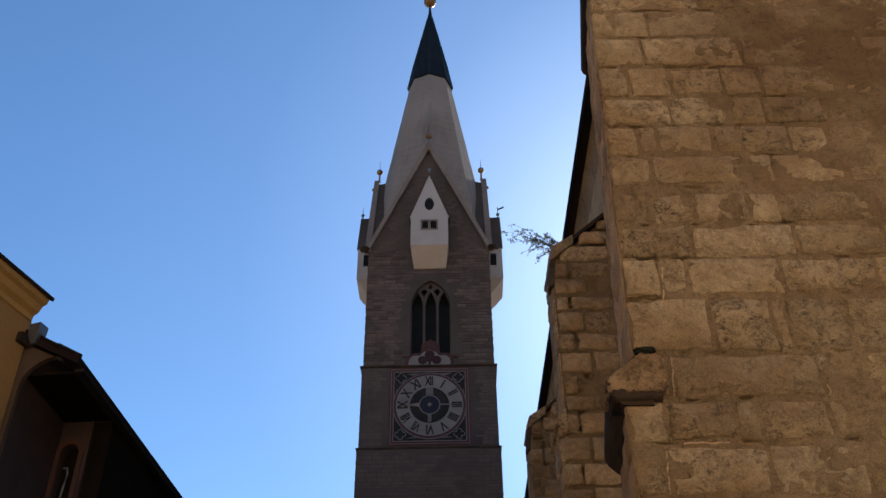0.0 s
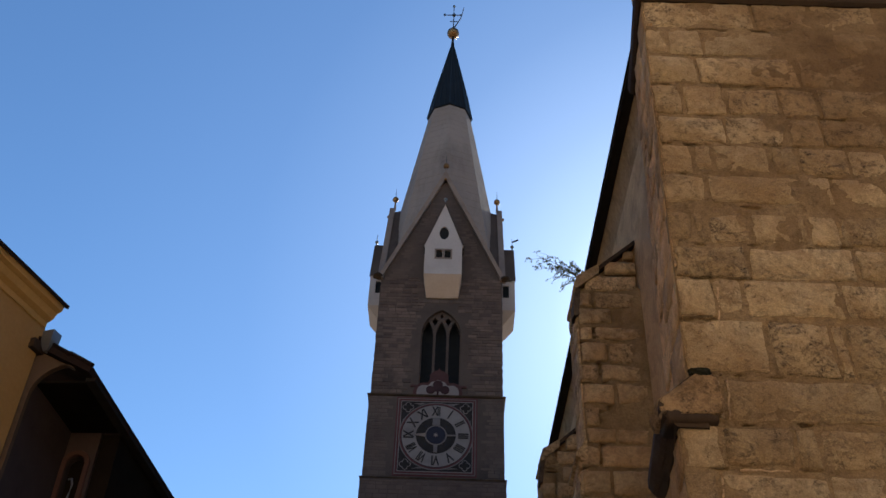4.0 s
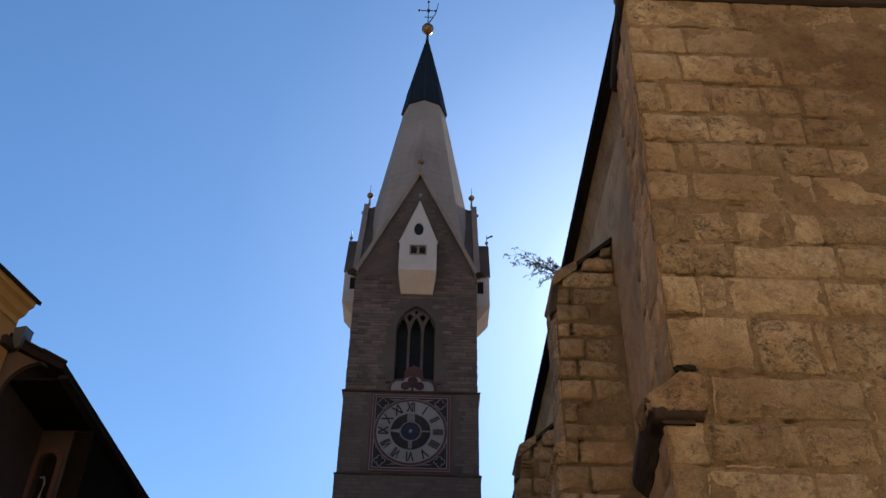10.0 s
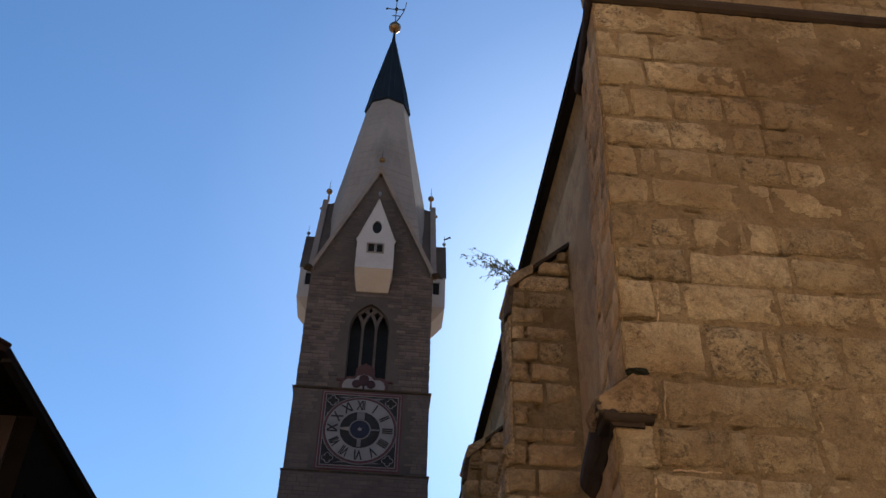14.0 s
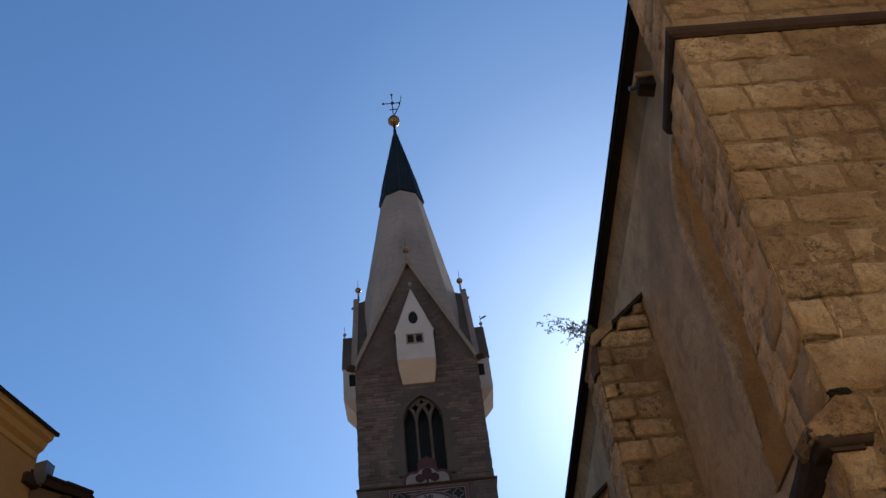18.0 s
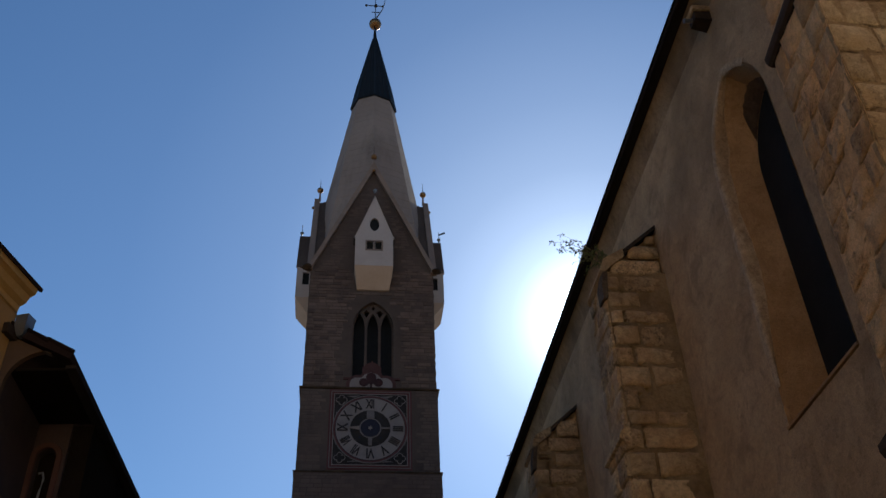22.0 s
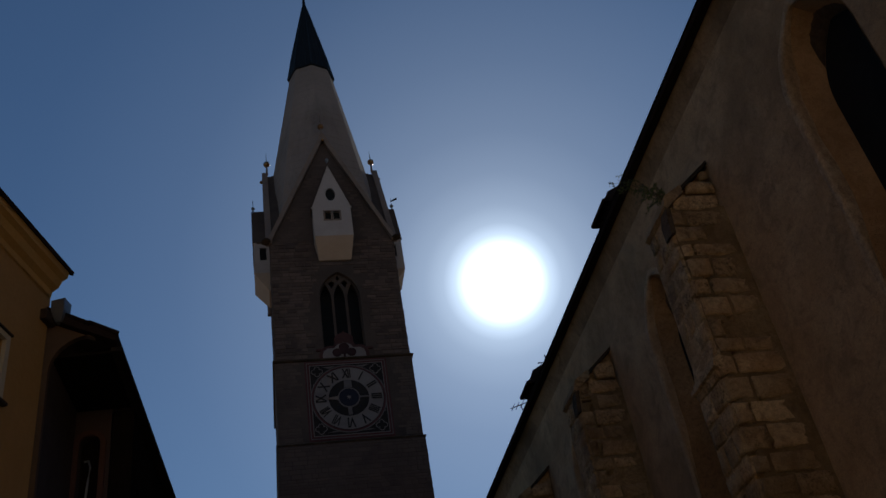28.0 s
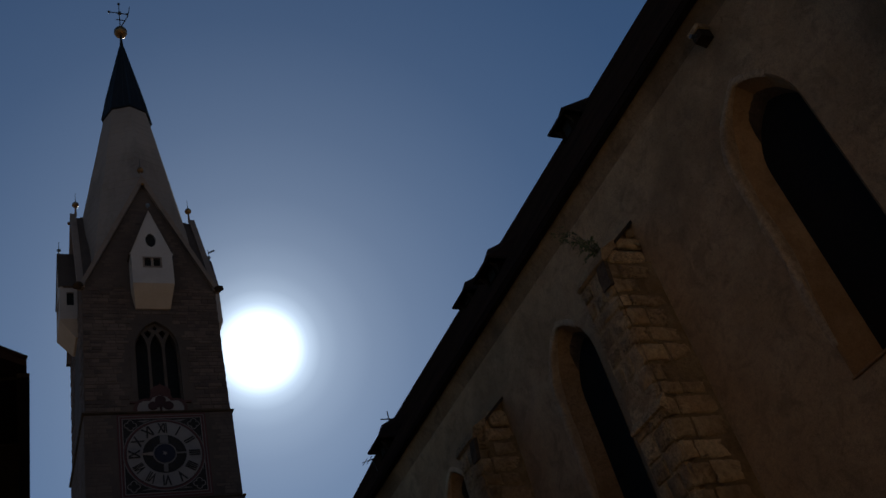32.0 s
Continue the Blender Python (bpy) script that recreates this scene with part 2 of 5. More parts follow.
TOWERSTONE = islands(material("tower_rubble", (0.082, 0.053, 0.043), (0.024, 0.017, 0.015), (0.123, 0.081, 0.064), 0.9, 7, 0.7, 0.95, 0.8, depth=0.05), 0.28)
TOWERASHLAR = islands(material("tower_ashlar", (0.082, 0.054, 0.044), (0.033, 0.022, 0.019), (0.109, 0.073, 0.058), 0.7, 7, 0.7, 0.95, 0.6, depth=0.04), 0.10)
TOWERMORTAR = material("tower_mortar", (0.068, 0.046, 0.036), (0.027, 0.018, 0.015), (0.094, 0.064, 0.051), 0.5, 6, 0.6, 0.95, 0.6, depth=0.05)
SPIRE = islands(material("pale_spire_masonry", (0.215, 0.161, 0.135), (0.085, 0.063, 0.053), (0.262, 0.203, 0.172), 0.45, 5, 0.9, 0.92, 0.5, streak=1, depth=0.05), 0.0)
WHITE = material("white_limewash", (0.36, 0.295, 0.27), (0.21, 0.17, 0.155), (0.41, 0.34, 0.31), 0.8, 9, 0.4, 0.9, 0.25)
# the oriel's plaster, tinted warmer for light bounced up onto the corbel
BOUNCECREAM = material("bounce_tinted_corbel_plaster", (0.37, 0.265, 0.20), (0.22, 0.155, 0.115), (0.42, 0.31, 0.24), 0.8, 9, 0.35, 0.9, 0.25)
COPING = material("pinkish_coping_stone", (0.185, 0.128, 0.102), (0.09, 0.063, 0.05), (0.23, 0.165, 0.134), 1.2, 9, 0.6, 0.9, 0.5)
COPPER = material("patinated_copper", (0.0058, 0.0058, 0.0066), (0.003, 0.003, 0.0036), (0.0095, 0.0105, 0.0115), 0.8, 6, 0.5, 0.7, 0.2)
SEAM = material("worn_copper_seam", (0.006, 0.009, 0.011), (0.003, 0.005, 0.006), (0.010, 0.015, 0.017), 0.8, 6, 0.5, 0.55, 0.2)
GOLD = material("gilded_copper", (0.20, 0.10, 0.045), (0.08, 0.042, 0.024), (0.27, 0.15, 0.066), 3, 12, 0.6, 0.45, 0.05, metal=1.0)
IRON = material("wrought_iron", (0.03, 0.028, 0.027), None, None, 6, 30, 0.5, 0.6, 0.2, metal=0.6)
VOID = material("unlit_dark_wood", (0.012, 0.011, 0.011), None, None, 3, 20, 0.3, 0.9, 0.1)
CLOCKRED = material("faded_red_paint", (0.078, 0.026, 0.025), (0.034, 0.014, 0.014), (0.100, 0.037, 0.034), 1.4, 12, 0.6, 0.9, 0.2)
CLOCKWHITE = material("aged_white_paint", (0.172, 0.135, 0.124), (0.08, 0.062, 0.057), (0.21, 0.168, 0.154), 1.2, 12, 0.6, 0.9, 0.2)
CLOCKDARK = material("dark_dial_paint", (0.019, 0.013, 0.011), None, (0.031, 0.022, 0.019), 2, 14, 0.4, 0.85, 0.15)
DULLRED = material("weathered_dark_red_paint", (0.058, 0.023, 0.021), (0.028, 0.013, 0.012), (0.080, 0.034, 0.029), 1.4, 12, 0.7, 0.9, 0.2)
MAROON = material("dark_maroon_paint", (0.030, 0.012, 0.012), None, (0.05, 0.02, 0.019), 2, 14, 0.4, 0.85, 0.15)
CLOCKGREY = material("faded_grey_paint", (0.12, 0.096, 0.09), (0.06, 0.048, 0.046), (0.16, 0.13, 0.12), 2, 14, 0.5, 0.9, 0.15)
CLOCKBLUE = material("faded_blue_paint", (0.017, 0.0145, 0.022), (0.009, 0.008, 0.012), (0.024, 0.020, 0.030), 2, 14, 0.4, 0.85, 0.15)
GLASS = material("old_window_glass", (0.011, 0.009, 0.007), None, None, 2, 10, 0.2, 0.9, 0.12)
# loggia recess: the gable's brown plaster, darkened in colour for its shade
SHADEBROWN = material("shaded_brown_plaster", (0.050, 0.034, 0.029), (0.024, 0.017, 0.014), (0.070, 0.048, 0.041), 0.9, 10, 0.6, 0.92, 0.3)
RUSTSTONE = material("rust_brown_surround", (0.070, 0.034, 0.026), (0.035, 0.018, 0.014), (0.095, 0.048, 0.036), 1.5, 12, 0.6, 0.92, 0.3)
OCHRE = material("ochre_house_plaster", (0.36, 0.195, 0.062), (0.21, 0.11, 0.036), (0.41, 0.23, 0.08), 0.8, 10, 0.5, 0.92, 0.3, streak=1)
OCHRETRIM = material("pale_ochre_trim", (0.45, 0.26, 0.085), (0.26, 0.145, 0.05), (0.51, 0.315, 0.12), 1.2, 12, 0.4, 0.9, 0.3)
PALETRIM = material("pale_window_trim", (0.44, 0.37, 0.26), (0.26, 0.215, 0.15), (0.50, 0.43, 0.31), 2, 14, 0.3, 0.85, 0.2)
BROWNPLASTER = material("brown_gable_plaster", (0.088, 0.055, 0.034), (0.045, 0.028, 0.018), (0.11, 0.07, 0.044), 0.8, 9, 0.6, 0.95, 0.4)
# near-black: shade of the house's recesses and street wall is in this colour
UMBER = material("shade_dark_umber_plaster", (0.011, 0.008, 0.006), (0.005, 0.004, 0.003), (0.018, 0.013, 0.009), 0.8, 9, 0.6, 0.95, 0.4)
MOSS = material("dark_moss", (0.014, 0.013, 0.007), None, (0.022, 0.022, 0.010), 9, 60, 0.5, 0.98, 0.6)
TILE = material("dark_clay_tile", (0.022, 0.014, 0.011), (0.009, 0.007, 0.006), (0.032, 0.019, 0.015), 1.6, 16, 0.6, 0.97, 0.4, vary=0.25)
EAVEWOOD.node_tree.nodes["Principled BSDF"].inputs["Specular IOR Level"].default_value = 0.0
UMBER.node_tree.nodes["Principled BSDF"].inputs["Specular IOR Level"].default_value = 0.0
TILE.node_tree.nodes["Principled BSDF"].inputs["Specular IOR Level"].default_value = 0.0
ZINC = material("zinc_sheet", (0.16, 0.165, 0.17), (0.07, 0.07, 0.07), (0.2, 0.205, 0.21), 3, 14, 0.4, 0.5, 0.1, metal=0.7)
LEAF = material("small_leaf", (0.075, 0.10, 0.03), (0.03, 0.045, 0.015), (0.16, 0.17, 0.05), 6, 40, 0.4, 0.6, 0.1)
TWIG = material("grey_twig", (0.11, 0.085, 0.06), None, None, 6, 40, 0.4, 0.85, 0.2)
PAVING = material("street_paving", (0.24, 0.20, 0.152), (0.14, 0.115, 0.086), (0.28, 0.236, 0.184), 0.8, 9, 0.5, 0.9, 0.4)
# very pale, so that the unseen front returns much warm light
BOUNCEPLASTER = material("cream_bounce_front", (0.82, 0.60, 0.37), (0.62, 0.43, 0.25), (0.86, 0.66, 0.44), 0.5, 8, 0.4, 0.92, 0.2, streak=1)


# ---- mesh helpers ----
def part(name, bm, mat, parent=None, label="", m=None, smooth=False):
    me = bpy.data.meshes.new(name)
    if m is not None:
        bmesh.ops.transform(bm, matrix=m, verts=bm.verts)
    if smooth:
        for f in bm.faces:
            f.smooth = True
    bm.to_mesh(me)
    bm.free()
    me.materials.append(mat)
    ob = new(name, me)
    ob.parent = parent
    if label:
        ob["label"] = label
    return ob


def thing(name, label, category, m=None, group="", kind=""):
    ob = new(name)
    ob.empty_display_size = 0.2
    if m is not None:
        ob.matrix_world = m
    return tagged(ob, label, category, group, kind)


def box(x0, y0, z0, x1, y1, z1, bevel=0.0, bm=None):
    own = bmesh.new()
    r = bmesh.ops.create_cube(own, size=1)
    bmesh.ops.transform(own, matrix=Matrix.LocRotScale(((x0 + x1) / 2, (y0 + y1) / 2, (z0 + z1) / 2), None, (x1 - x0, y1 - y0, z1 - z0)), verts=own.verts)
    if bevel:
        bmesh.ops.bevel(own, geom=own.edges[:], offset=bevel, segments=2, affect="EDGES", profile=0.6)
    return merged(bm, own)


def merged(bm, own):
    if bm is None:
        return own
    me = bpy.data.meshes.new("t")
    own.to_mesh(me)
    own.free()
    bm.from_mesh(me)
    bpy.data.meshes.remove(me)
    return bm


def plate(outline, holes=(), d0=0.0, d1=0.1, bm=None):
    """A flat shape of (u, z) points with holes, between the depths y = d0 and y = d1."""
    own = bmesh.new()
    loops = []
    for pts in (outline, *holes):
        vs = [own.verts.new((u, d0, z)) for u, z in pts]
        loops.append(vs)
    edges = [own.edges.new((vs[i], vs[(i + 1) % len(vs)])) for vs in loops for i in range(len(vs))]
    bmesh.ops.triangle_fill(own, use_beauty=True, edges=edges)
    faces = own.faces[:]
    far = {v: own.verts.new((v.co.x, d1, v.co.z)) for v in own.verts[:]}
    for f in faces:
        own.faces.new([far[v] for v in reversed(f.verts)])
    for vs in loops:
        for i in range(len(vs)):
            a, b = vs[i], vs[(i + 1) % len(vs)]
            own.faces.new((a, b, far[b], far[a]))
    bmesh.ops.recalc_face_normals(own, faces=own.faces)
    return merged(bm, own)


def loft(rings, closed=True, cap0=False, cap1=False, bm=None):
    """Skin over rings of points with equal counts."""
    own = bmesh.new()
    vs = [[own.verts.new(p) for p in ring] for ring in rings]
    n = len(vs[0])
    for a, b in zip(vs, vs[1:]):
        for i in range(n if closed else n - 1):
            j = (i + 1) % n
            own.faces.new((a[i], a[j], b[j], b[i]))
    if cap0:
        own.faces.new(vs[0][::-1])
    if cap1:
        own.faces.new(vs[-1])
    bmesh.ops.recalc_face_normals(own, faces=own.faces)
    return merged(bm, own)


def tube(path, radius, sides=8, bm=None, end=None):
    rings = []
    pts = [Vector(p) for p in path]
    for i, p in enumerate(pts):
        d = (pts[min(i + 1, len(pts) - 1)] - pts[max(i - 1, 0)]).normalized()
        q = d.to_track_quat("Z", "Y")
        r = radius if end is None else radius + (end - radius) * i / (len(pts) - 1)
        rings.append([p + q @ Vector((r * math.cos(a), r * math.sin(a), 0)) for a in [2 * math.pi * k / sides for k in range(sides)]])
    return loft(rings, True, True, True, bm)


def ball(c, r, bm=None, seg=16):
    own = bmesh.new()
    bmesh.ops.create_uvsphere(own, u_segments=seg, v_segments=seg // 2 + 2, radius=r)
    bmesh.ops.translate(own, vec=c, verts=own.verts)
    return merged(bm, own)


def ring_pts(cx, cz, r, n=48, start=0.0):
    return [(cx + r * math.cos(start + 2 * math.pi * k / n), cz + r * math.sin(start + 2 * math.pi * k / n)) for k in range(n)]


def arch(cx, half, z0, spring, apex, n=8):
    """A pointed arch as (u, z) points, from the foot on the right, over the top, to the foot on the left."""
    rise = apex - spring
    k = (rise * rise - half * half) / (2 * half)
    rad = half + k
    right = [(cx - k + rad * math.cos(a), spring + rad * math.sin(a)) for a in [math.asin(min(1, rise / rad)) * i / n for i in range(n + 1)]]
    left = [(2 * cx - x, z) for x, z in right[:-1]][::-1]
    return [(cx + half, z0), *right, *left, (cx - half, z0)]


def worn_stone(w, h, d, mat, wear=0.024):
    """One ashlar with broken, uneven arrises, bulging a little; its face looks towards -y."""
    nw, nh = max(3, min(7, int(w / 0.11))), max(2, min(4, int(h / 0.11)))
    c1, c2 = random.uniform(0.006, 0.03) / w, random.uniform(0.006, 0.03) / h
    plan = [(-0.5 + c1 + (1 - 2 * c1) * k / nw, -0.5) for k in range(nw + 1)] + [(0.5, -0.5 + c2 + (1 - 2 * c2) * k / nh) for k in range(nh + 1)]
    plan += [(-px, -pz) for px, pz in plan]
    n, rings, bite = len(plan), [[], [], []], 0.0
    for px, pz in plan:
        bite = 0.5 * bite + random.uniform(-0.006, 0.013) + (0.022 if random.random() < 0.10 else 0.0)
        i1, i2 = max(-0.006, bite) + wear * random.uniform(0.0, 0.3), max(-0.004, bite) + wear * random.uniform(0.4, 1.5)
        for ring, i, y in ((0, max(-0.006, bite), 0.05), (1, i1, -0.35 * d), (2, i2, -d + random.uniform(-0.004, 0.005))):
            rings[ring].append((px * w * max(0.3, 1 - 2 * i / w), y, pz * h * max(0.3, 1 - 2 * i / h)))
    verts = rings[0] + rings[1] + rings[2] + [(random.uniform(-0.1, 0.1) * w, -d - random.uniform(0, 0.006), random.uniform(-0.1, 0.1) * h)]
    faces = [(q * n + i, q * n + (i + 1) % n, (q + 1) * n + (i + 1) % n, (q + 1) * n + i) for q in (0, 1) for i in range(n)]
    faces += [(2 * n + i, 2 * n + (i + 1) % n, 3 * n) for i in range(n)]
    me = bpy.data.meshes.new("block")
    me.from_pydata(verts, [], faces)
    me.polygons.foreach_set("use_smooth", [True] * len(faces))
    me.materials.append(mat)
    return me


def sheet(name, parent, m, u0, u1, z0, z1, mat, amp=0.008, base=0.010, step=0.035, cracks=(), seed=0.0, lean=0.0):
    """Hand-smeared mortar that rises and sinks between the stones; cracks: (u0, u1, z, half height, depth)."""
    nu, nz = max(2, int((u1 - u0) / step)), max(2, int((z1 - z0) / step))
    zs = sorted(set(list(np.linspace(z0, z1, nz)) + [c[2] + s * c[3] for c in cracks for s in (-1.05, -0.5, 0, 0.5, 1.05) if z0 < c[2] - c[3] and c[2] + c[3] < z1]))
    verts = []
    for z in zs:
        for u in np.linspace(u0 - lean * (9.5 - z), u1, nu):
            hgt = (base(u, z) if callable(base) else base) + amp * noise.noise((u * 1.9, z * 3.4, seed)) * 1.6 + 0.6 * amp * noise.noise((u * 9, z * 11, seed + 4)) + 0.35 * amp * noise.noise((u * 27, z * 27, seed + 9))
            for a, b, zc, hh, dep in cracks:
                if a <= u <= b:
                    wob = zc + 0.022 * noise.noise((u * 4.3, zc, 2)) + 0.35 * hh * noise.noise((u * 11, zc, 5))
                    open_ = min(1, max(0, 1.3 - abs(z - wob) / hh)) * min(1, max(0, 0.5 + 1.6 * noise.noise((u * 7, zc * 3, 8)) if hh < 0.03 else 1))
                    hgt -= dep * open_
            verts.append((u, -hgt, z))
    faces = [(j * nu + i, j * nu + i + 1, (j + 1) * nu + i + 1, (j + 1) * nu + i) for j in range(len(zs) - 1) for i in range(nu - 1)]
    me = bpy.data.meshes.new(name)
    me.from_pydata(verts, [], faces)
    me.polygons.foreach_set("use_smooth", [True] * len(faces))
    me.transform(m)
    me.materials.append(mat)
    ob = new(name, me)
    ob.parent = parent
    return ob


def course(parent, m, z0, z1, joints, mat, d=0.022, gap=0.02, gone=0.0, name="block", wear=0.024, tight=1.0):
    """One course of worn stones between the joints given along u."""
    for a, b in zip(joints, joints[1:]):
        if random.random() < gone:
            continue
        lo, hi = z0 + random.uniform(0.2, 1.4) * gap, z1 - random.uniform(0.2, 1.4) * gap
        a2, b2 = a + random.uniform(0.2, 1.0) * gap * tight, b - random.uniform(0.2, 1.0) * gap * tight
        if b2 - a2 < 0.06:
            continue
        ob = new(name, worn_stone(b2 - a2, hi - lo, d * random.uniform(0.7, 1.25), mat, wear))
        ob.parent = parent
        ob.matrix_basis = m @ pose((a2 + b2) / 2, 0, (lo + hi) / 2, random.uniform(-0.6, 0.6), random.uniform(-0.8, 0.8), random.uniform(-0.5, 0.5))


def random_joints(u0, u1, wide):
    js = [u0]
    while js[-1] < u1 - wide[0]:
        js.append(js[-1] + random.uniform(*wide))
    js[-1] = u1
    return js


# ---- ground and an unseen plain front that closes the street and bounces sunlight ----
bm = bmesh.new()
bmesh.ops.create_grid(bm, x_segments=4, y_segments=4, size=2000)
ground = tagged(part("ground", bm, PAVING), "light grey paved street and square", "ground", kind="structure")

# never in view: added and sized to throw warm sunlight onto the church
back_row = thing("wall_behind", "unseen cream plastered front, added to bounce sunlight", "building", kind="structure")
part("wall", box(-45, -84, 0, 60, -74, 25), BOUNCEPLASTER, back_row)
bm = loft([[(x, -84.6, 25), (x, -79, 29.5), (x, -73.4, 25)] for x in (-45.5, 60.5)], True, True, True)
part("roof", bm, TILE, back_row)


# ---- church ----
CH = Matrix.Translation((5.62, -33.2, 0)) @ pose(0, 0, 0, 0, 0, 1.9)
EAVE_Z, EAVE_X, RIDGE_X, RIDGE_Z = 16.86, -0.40, 7.1, 26.95
FX, FY = -1.96, -9.64          # outer corner of the facade block
FAR = 29.0                     # far end of the nave
church = thing("church", "old stone church with plastered nave, buttresses and steep roof", "church", CH)

SIDE = Matrix(((0, 1, 0, 0), (1, 0, 0, 0), (0, 0, 1, 0), (0, 0, 0, 1)))    # (u, depth, z) -> depth along x, u along y


def window_outline(c, half, z0, spring, apex):
    return arch(c, half, z0, spring, apex, 9)


WINDOWS = (-4.39, 3.9, 11.6, 19.2, 26.0)
holes = [window_outline(c, 1.115, 8.15, 13.0, 14.63) for c in WINDOWS]
bm = plate([(FY + 0.9, 0), (FAR, 0), (FAR, EAVE_Z - 0.05), (FY + 0.9, EAVE_Z - 0.05)], holes, 0, 0.75)
nave = part("wall", bm, PLASTER, church, "patchy brown plaster wall with damp streaks", SIDE)
for c in WINDOWS:
    outer = window_outline(c, 1.11, 8.15, 13.0, 14.63)
    inner = window_outline(c - 0.08, 0.87, 8.5, 12.9, 14.14)
    win = part("window", plate(inner, (), 0.64, 0.67), GLASS, church, "deep round-arched window with dark glass", SIDE)
    bm = loft([[(u, -0.012, z) for u, z in outer], [(u, 0.03, z) for u, z in window_outline(c, 1.07, 8.19, 13.0, 14.57)], [(u, 0.645, z) for u, z in inner]], True)
    part("jamb", bm, JAMB, win, "splayed plaster jamb", SIDE)
    # rounded, worn arris of lime plaster on the splay that looks up the street
    rail = [(tuple(Vector(outer[0]).lerp(Vector(outer[1]), q / 14)), tuple(Vector(inner[0]).lerp(Vector(inner[1]), q / 14))) for q in range(2, 14)]
    rail += [(outer[q], inner[q]) for q in range(1, 15)]
    rows_ = []
    for q, ((ua, za), (ub, zb)) in enumerate(rail):
        reach = (0.44 + 0.12 * noise.noise((c, za * 1.3, 4.0))) * min(1.0, (q + 0.25) / 6) * (1.0 if q < 15 else max(0.03, (26.0 - q) / 11))
        ease = Vector((ua - c, max(0.0, za - 13.0))).normalized()
        row_ = [(ua + f * ease[0], y_, za + f * ease[1]) for f, y_ in ((0.09 + 0.05 * noise.noise((c, q * 0.7, 8)), -0.004), (0.03, -0.022))]
        for f in (0.0, 0.08, 0.2, 0.4, 0.6, 0.8, 1.0):
            g = f * reach
            swell_ = 0.07 * math.sin(math.pi * min(1, f + 0.25)) * (1 - f) + 0.014 * (1 - f) + 0.005 + 0.006 * noise.noise((c, za * 6, g * 14))
            row_.append((ua + (ub - ua) * g - swell_ * ease[0], 0.63 * g - 0.012 * (1 - f), za + (zb - za) * g - swell_ * ease[1]))
        row_.append((ua + (ub - ua) * reach + 0.05 * ease[0], 0.63 * reach, za + (zb - za) * reach + 0.05 * ease[1]))
        rows_.append(row_)
    part("worn_edge", loft(rows_, False), LIME, win, "pale worn edge of the jamb", SIDE, True)
    # dark skin under the crown: shade of the down-facing arch, put into colour
    crown_shade = [[Vector((u, 0.0, z)).lerp(Vector((u2, 0.63, z2)), f + (0.985 - f) * abs(q - 5) / 5) for q, ((u, z), (u2, z2)) in enumerate(zip(outer[5:16], inner[5:16]))] for f in (0.22, 0.6, 0.985)]
    bm = loft([[(p.x, p.y + 0.012, p.z - 0.018) for p in row_] for row_ in crown_shade], False)
    part("sooty_crown", bm, SHADESTONE, win, "crown of the arch with its shade painted dark", SIDE)
    part("sill", loft([[(-0.03, u, 8.17), (-0.03, u, 8.21), (0.62, u, 8.53), (0.62, u, 8.12)] for u in (c - 1.12, c + 1.16)], True, True, True), JAMB, win, "sloping plastered sill")

# closing walls of the nave
bm = box(0.75, FAR - 0.7, 0, 14.2, FAR, EAVE_Z)
part("end_wall", bm, PLASTER, church)
part("far_side_wall", box(13.45, FY + 1.0, 0, 14.2, FAR, EAVE_Z), PLASTER, church)

# facade block at the corner, carried up beside the roof
SLANT = 0.12                   # the flank draws in towards the nave


def block_body(o, z0, z1):
    return loft([[(FX + o, FY + 0.32, z), (FX + 18, FY + 0.32, z), (FX + 18, FY + 1.22, z), (FX + o + SLANT * (1.22 - 0.32), FY + 1.22, z)] for z in (z0, z1)], True, True, True)


bm = block_body(0.16, 0, 10.02)
merged(bm, loft([[(FX - 0.13, FY + 0.32, z), (FX + 0.5, FY + 0.32, z), (FX + 0.5, FY + 1.22, z), (FX - 0.13 + SLANT * 0.9, FY + 1.22, z)] for z in (0, 5.0)], True, True, True))
facade = part("facade_wall", bm, MORTAR, church, "yellow sandstone ashlar with dark stains")
bm = block_body(0.21, 10.02, 17.3)
upper_facade = part("upper_facade_wall", bm, MORTAR, church, "set-back sandstone ashlar above the string course")
bm = plate([(1.0, 17.2), (13.2, 17.2), (RIDGE_X, RIDGE_Z - 0.6)], (), FY + 0.4, FY + 1.1)
part("gable_wall", bm, PLASTER, church)

# string course round the block
prof = [(0.0, 9.99), (-0.07, 10.02), (-0.105, 10.08), (-0.10, 10.13), (-0.03, 10.18), (0.19, 10.23)]
rings = []
for at in ((FX, FY + 1.30), (FX, FY), (FX + 18, FY)):
    ring = []
    for o, z in prof:
        o *= 0.5
        if at == (FX, FY + 1.30):
            ring.append((at[0] + o + SLANT * 1.3, at[1], z))
        elif at == (FX, FY):
            ring.append((at[0] + o, at[1] + o, z))
        else:
            ring.append((at[0], at[1] + o, z))
    ring.append((ring[-1][0] + (0.1 if at[1] != FY or at == (FX, FY) else 0), ring[-1][1] + (0.1 if at[1] == FY else 0), 10.01))
    rings.append(ring)
part("string_course", loft(rings, True, True, True), DARKSTONE, church, "blackened moulded string course")

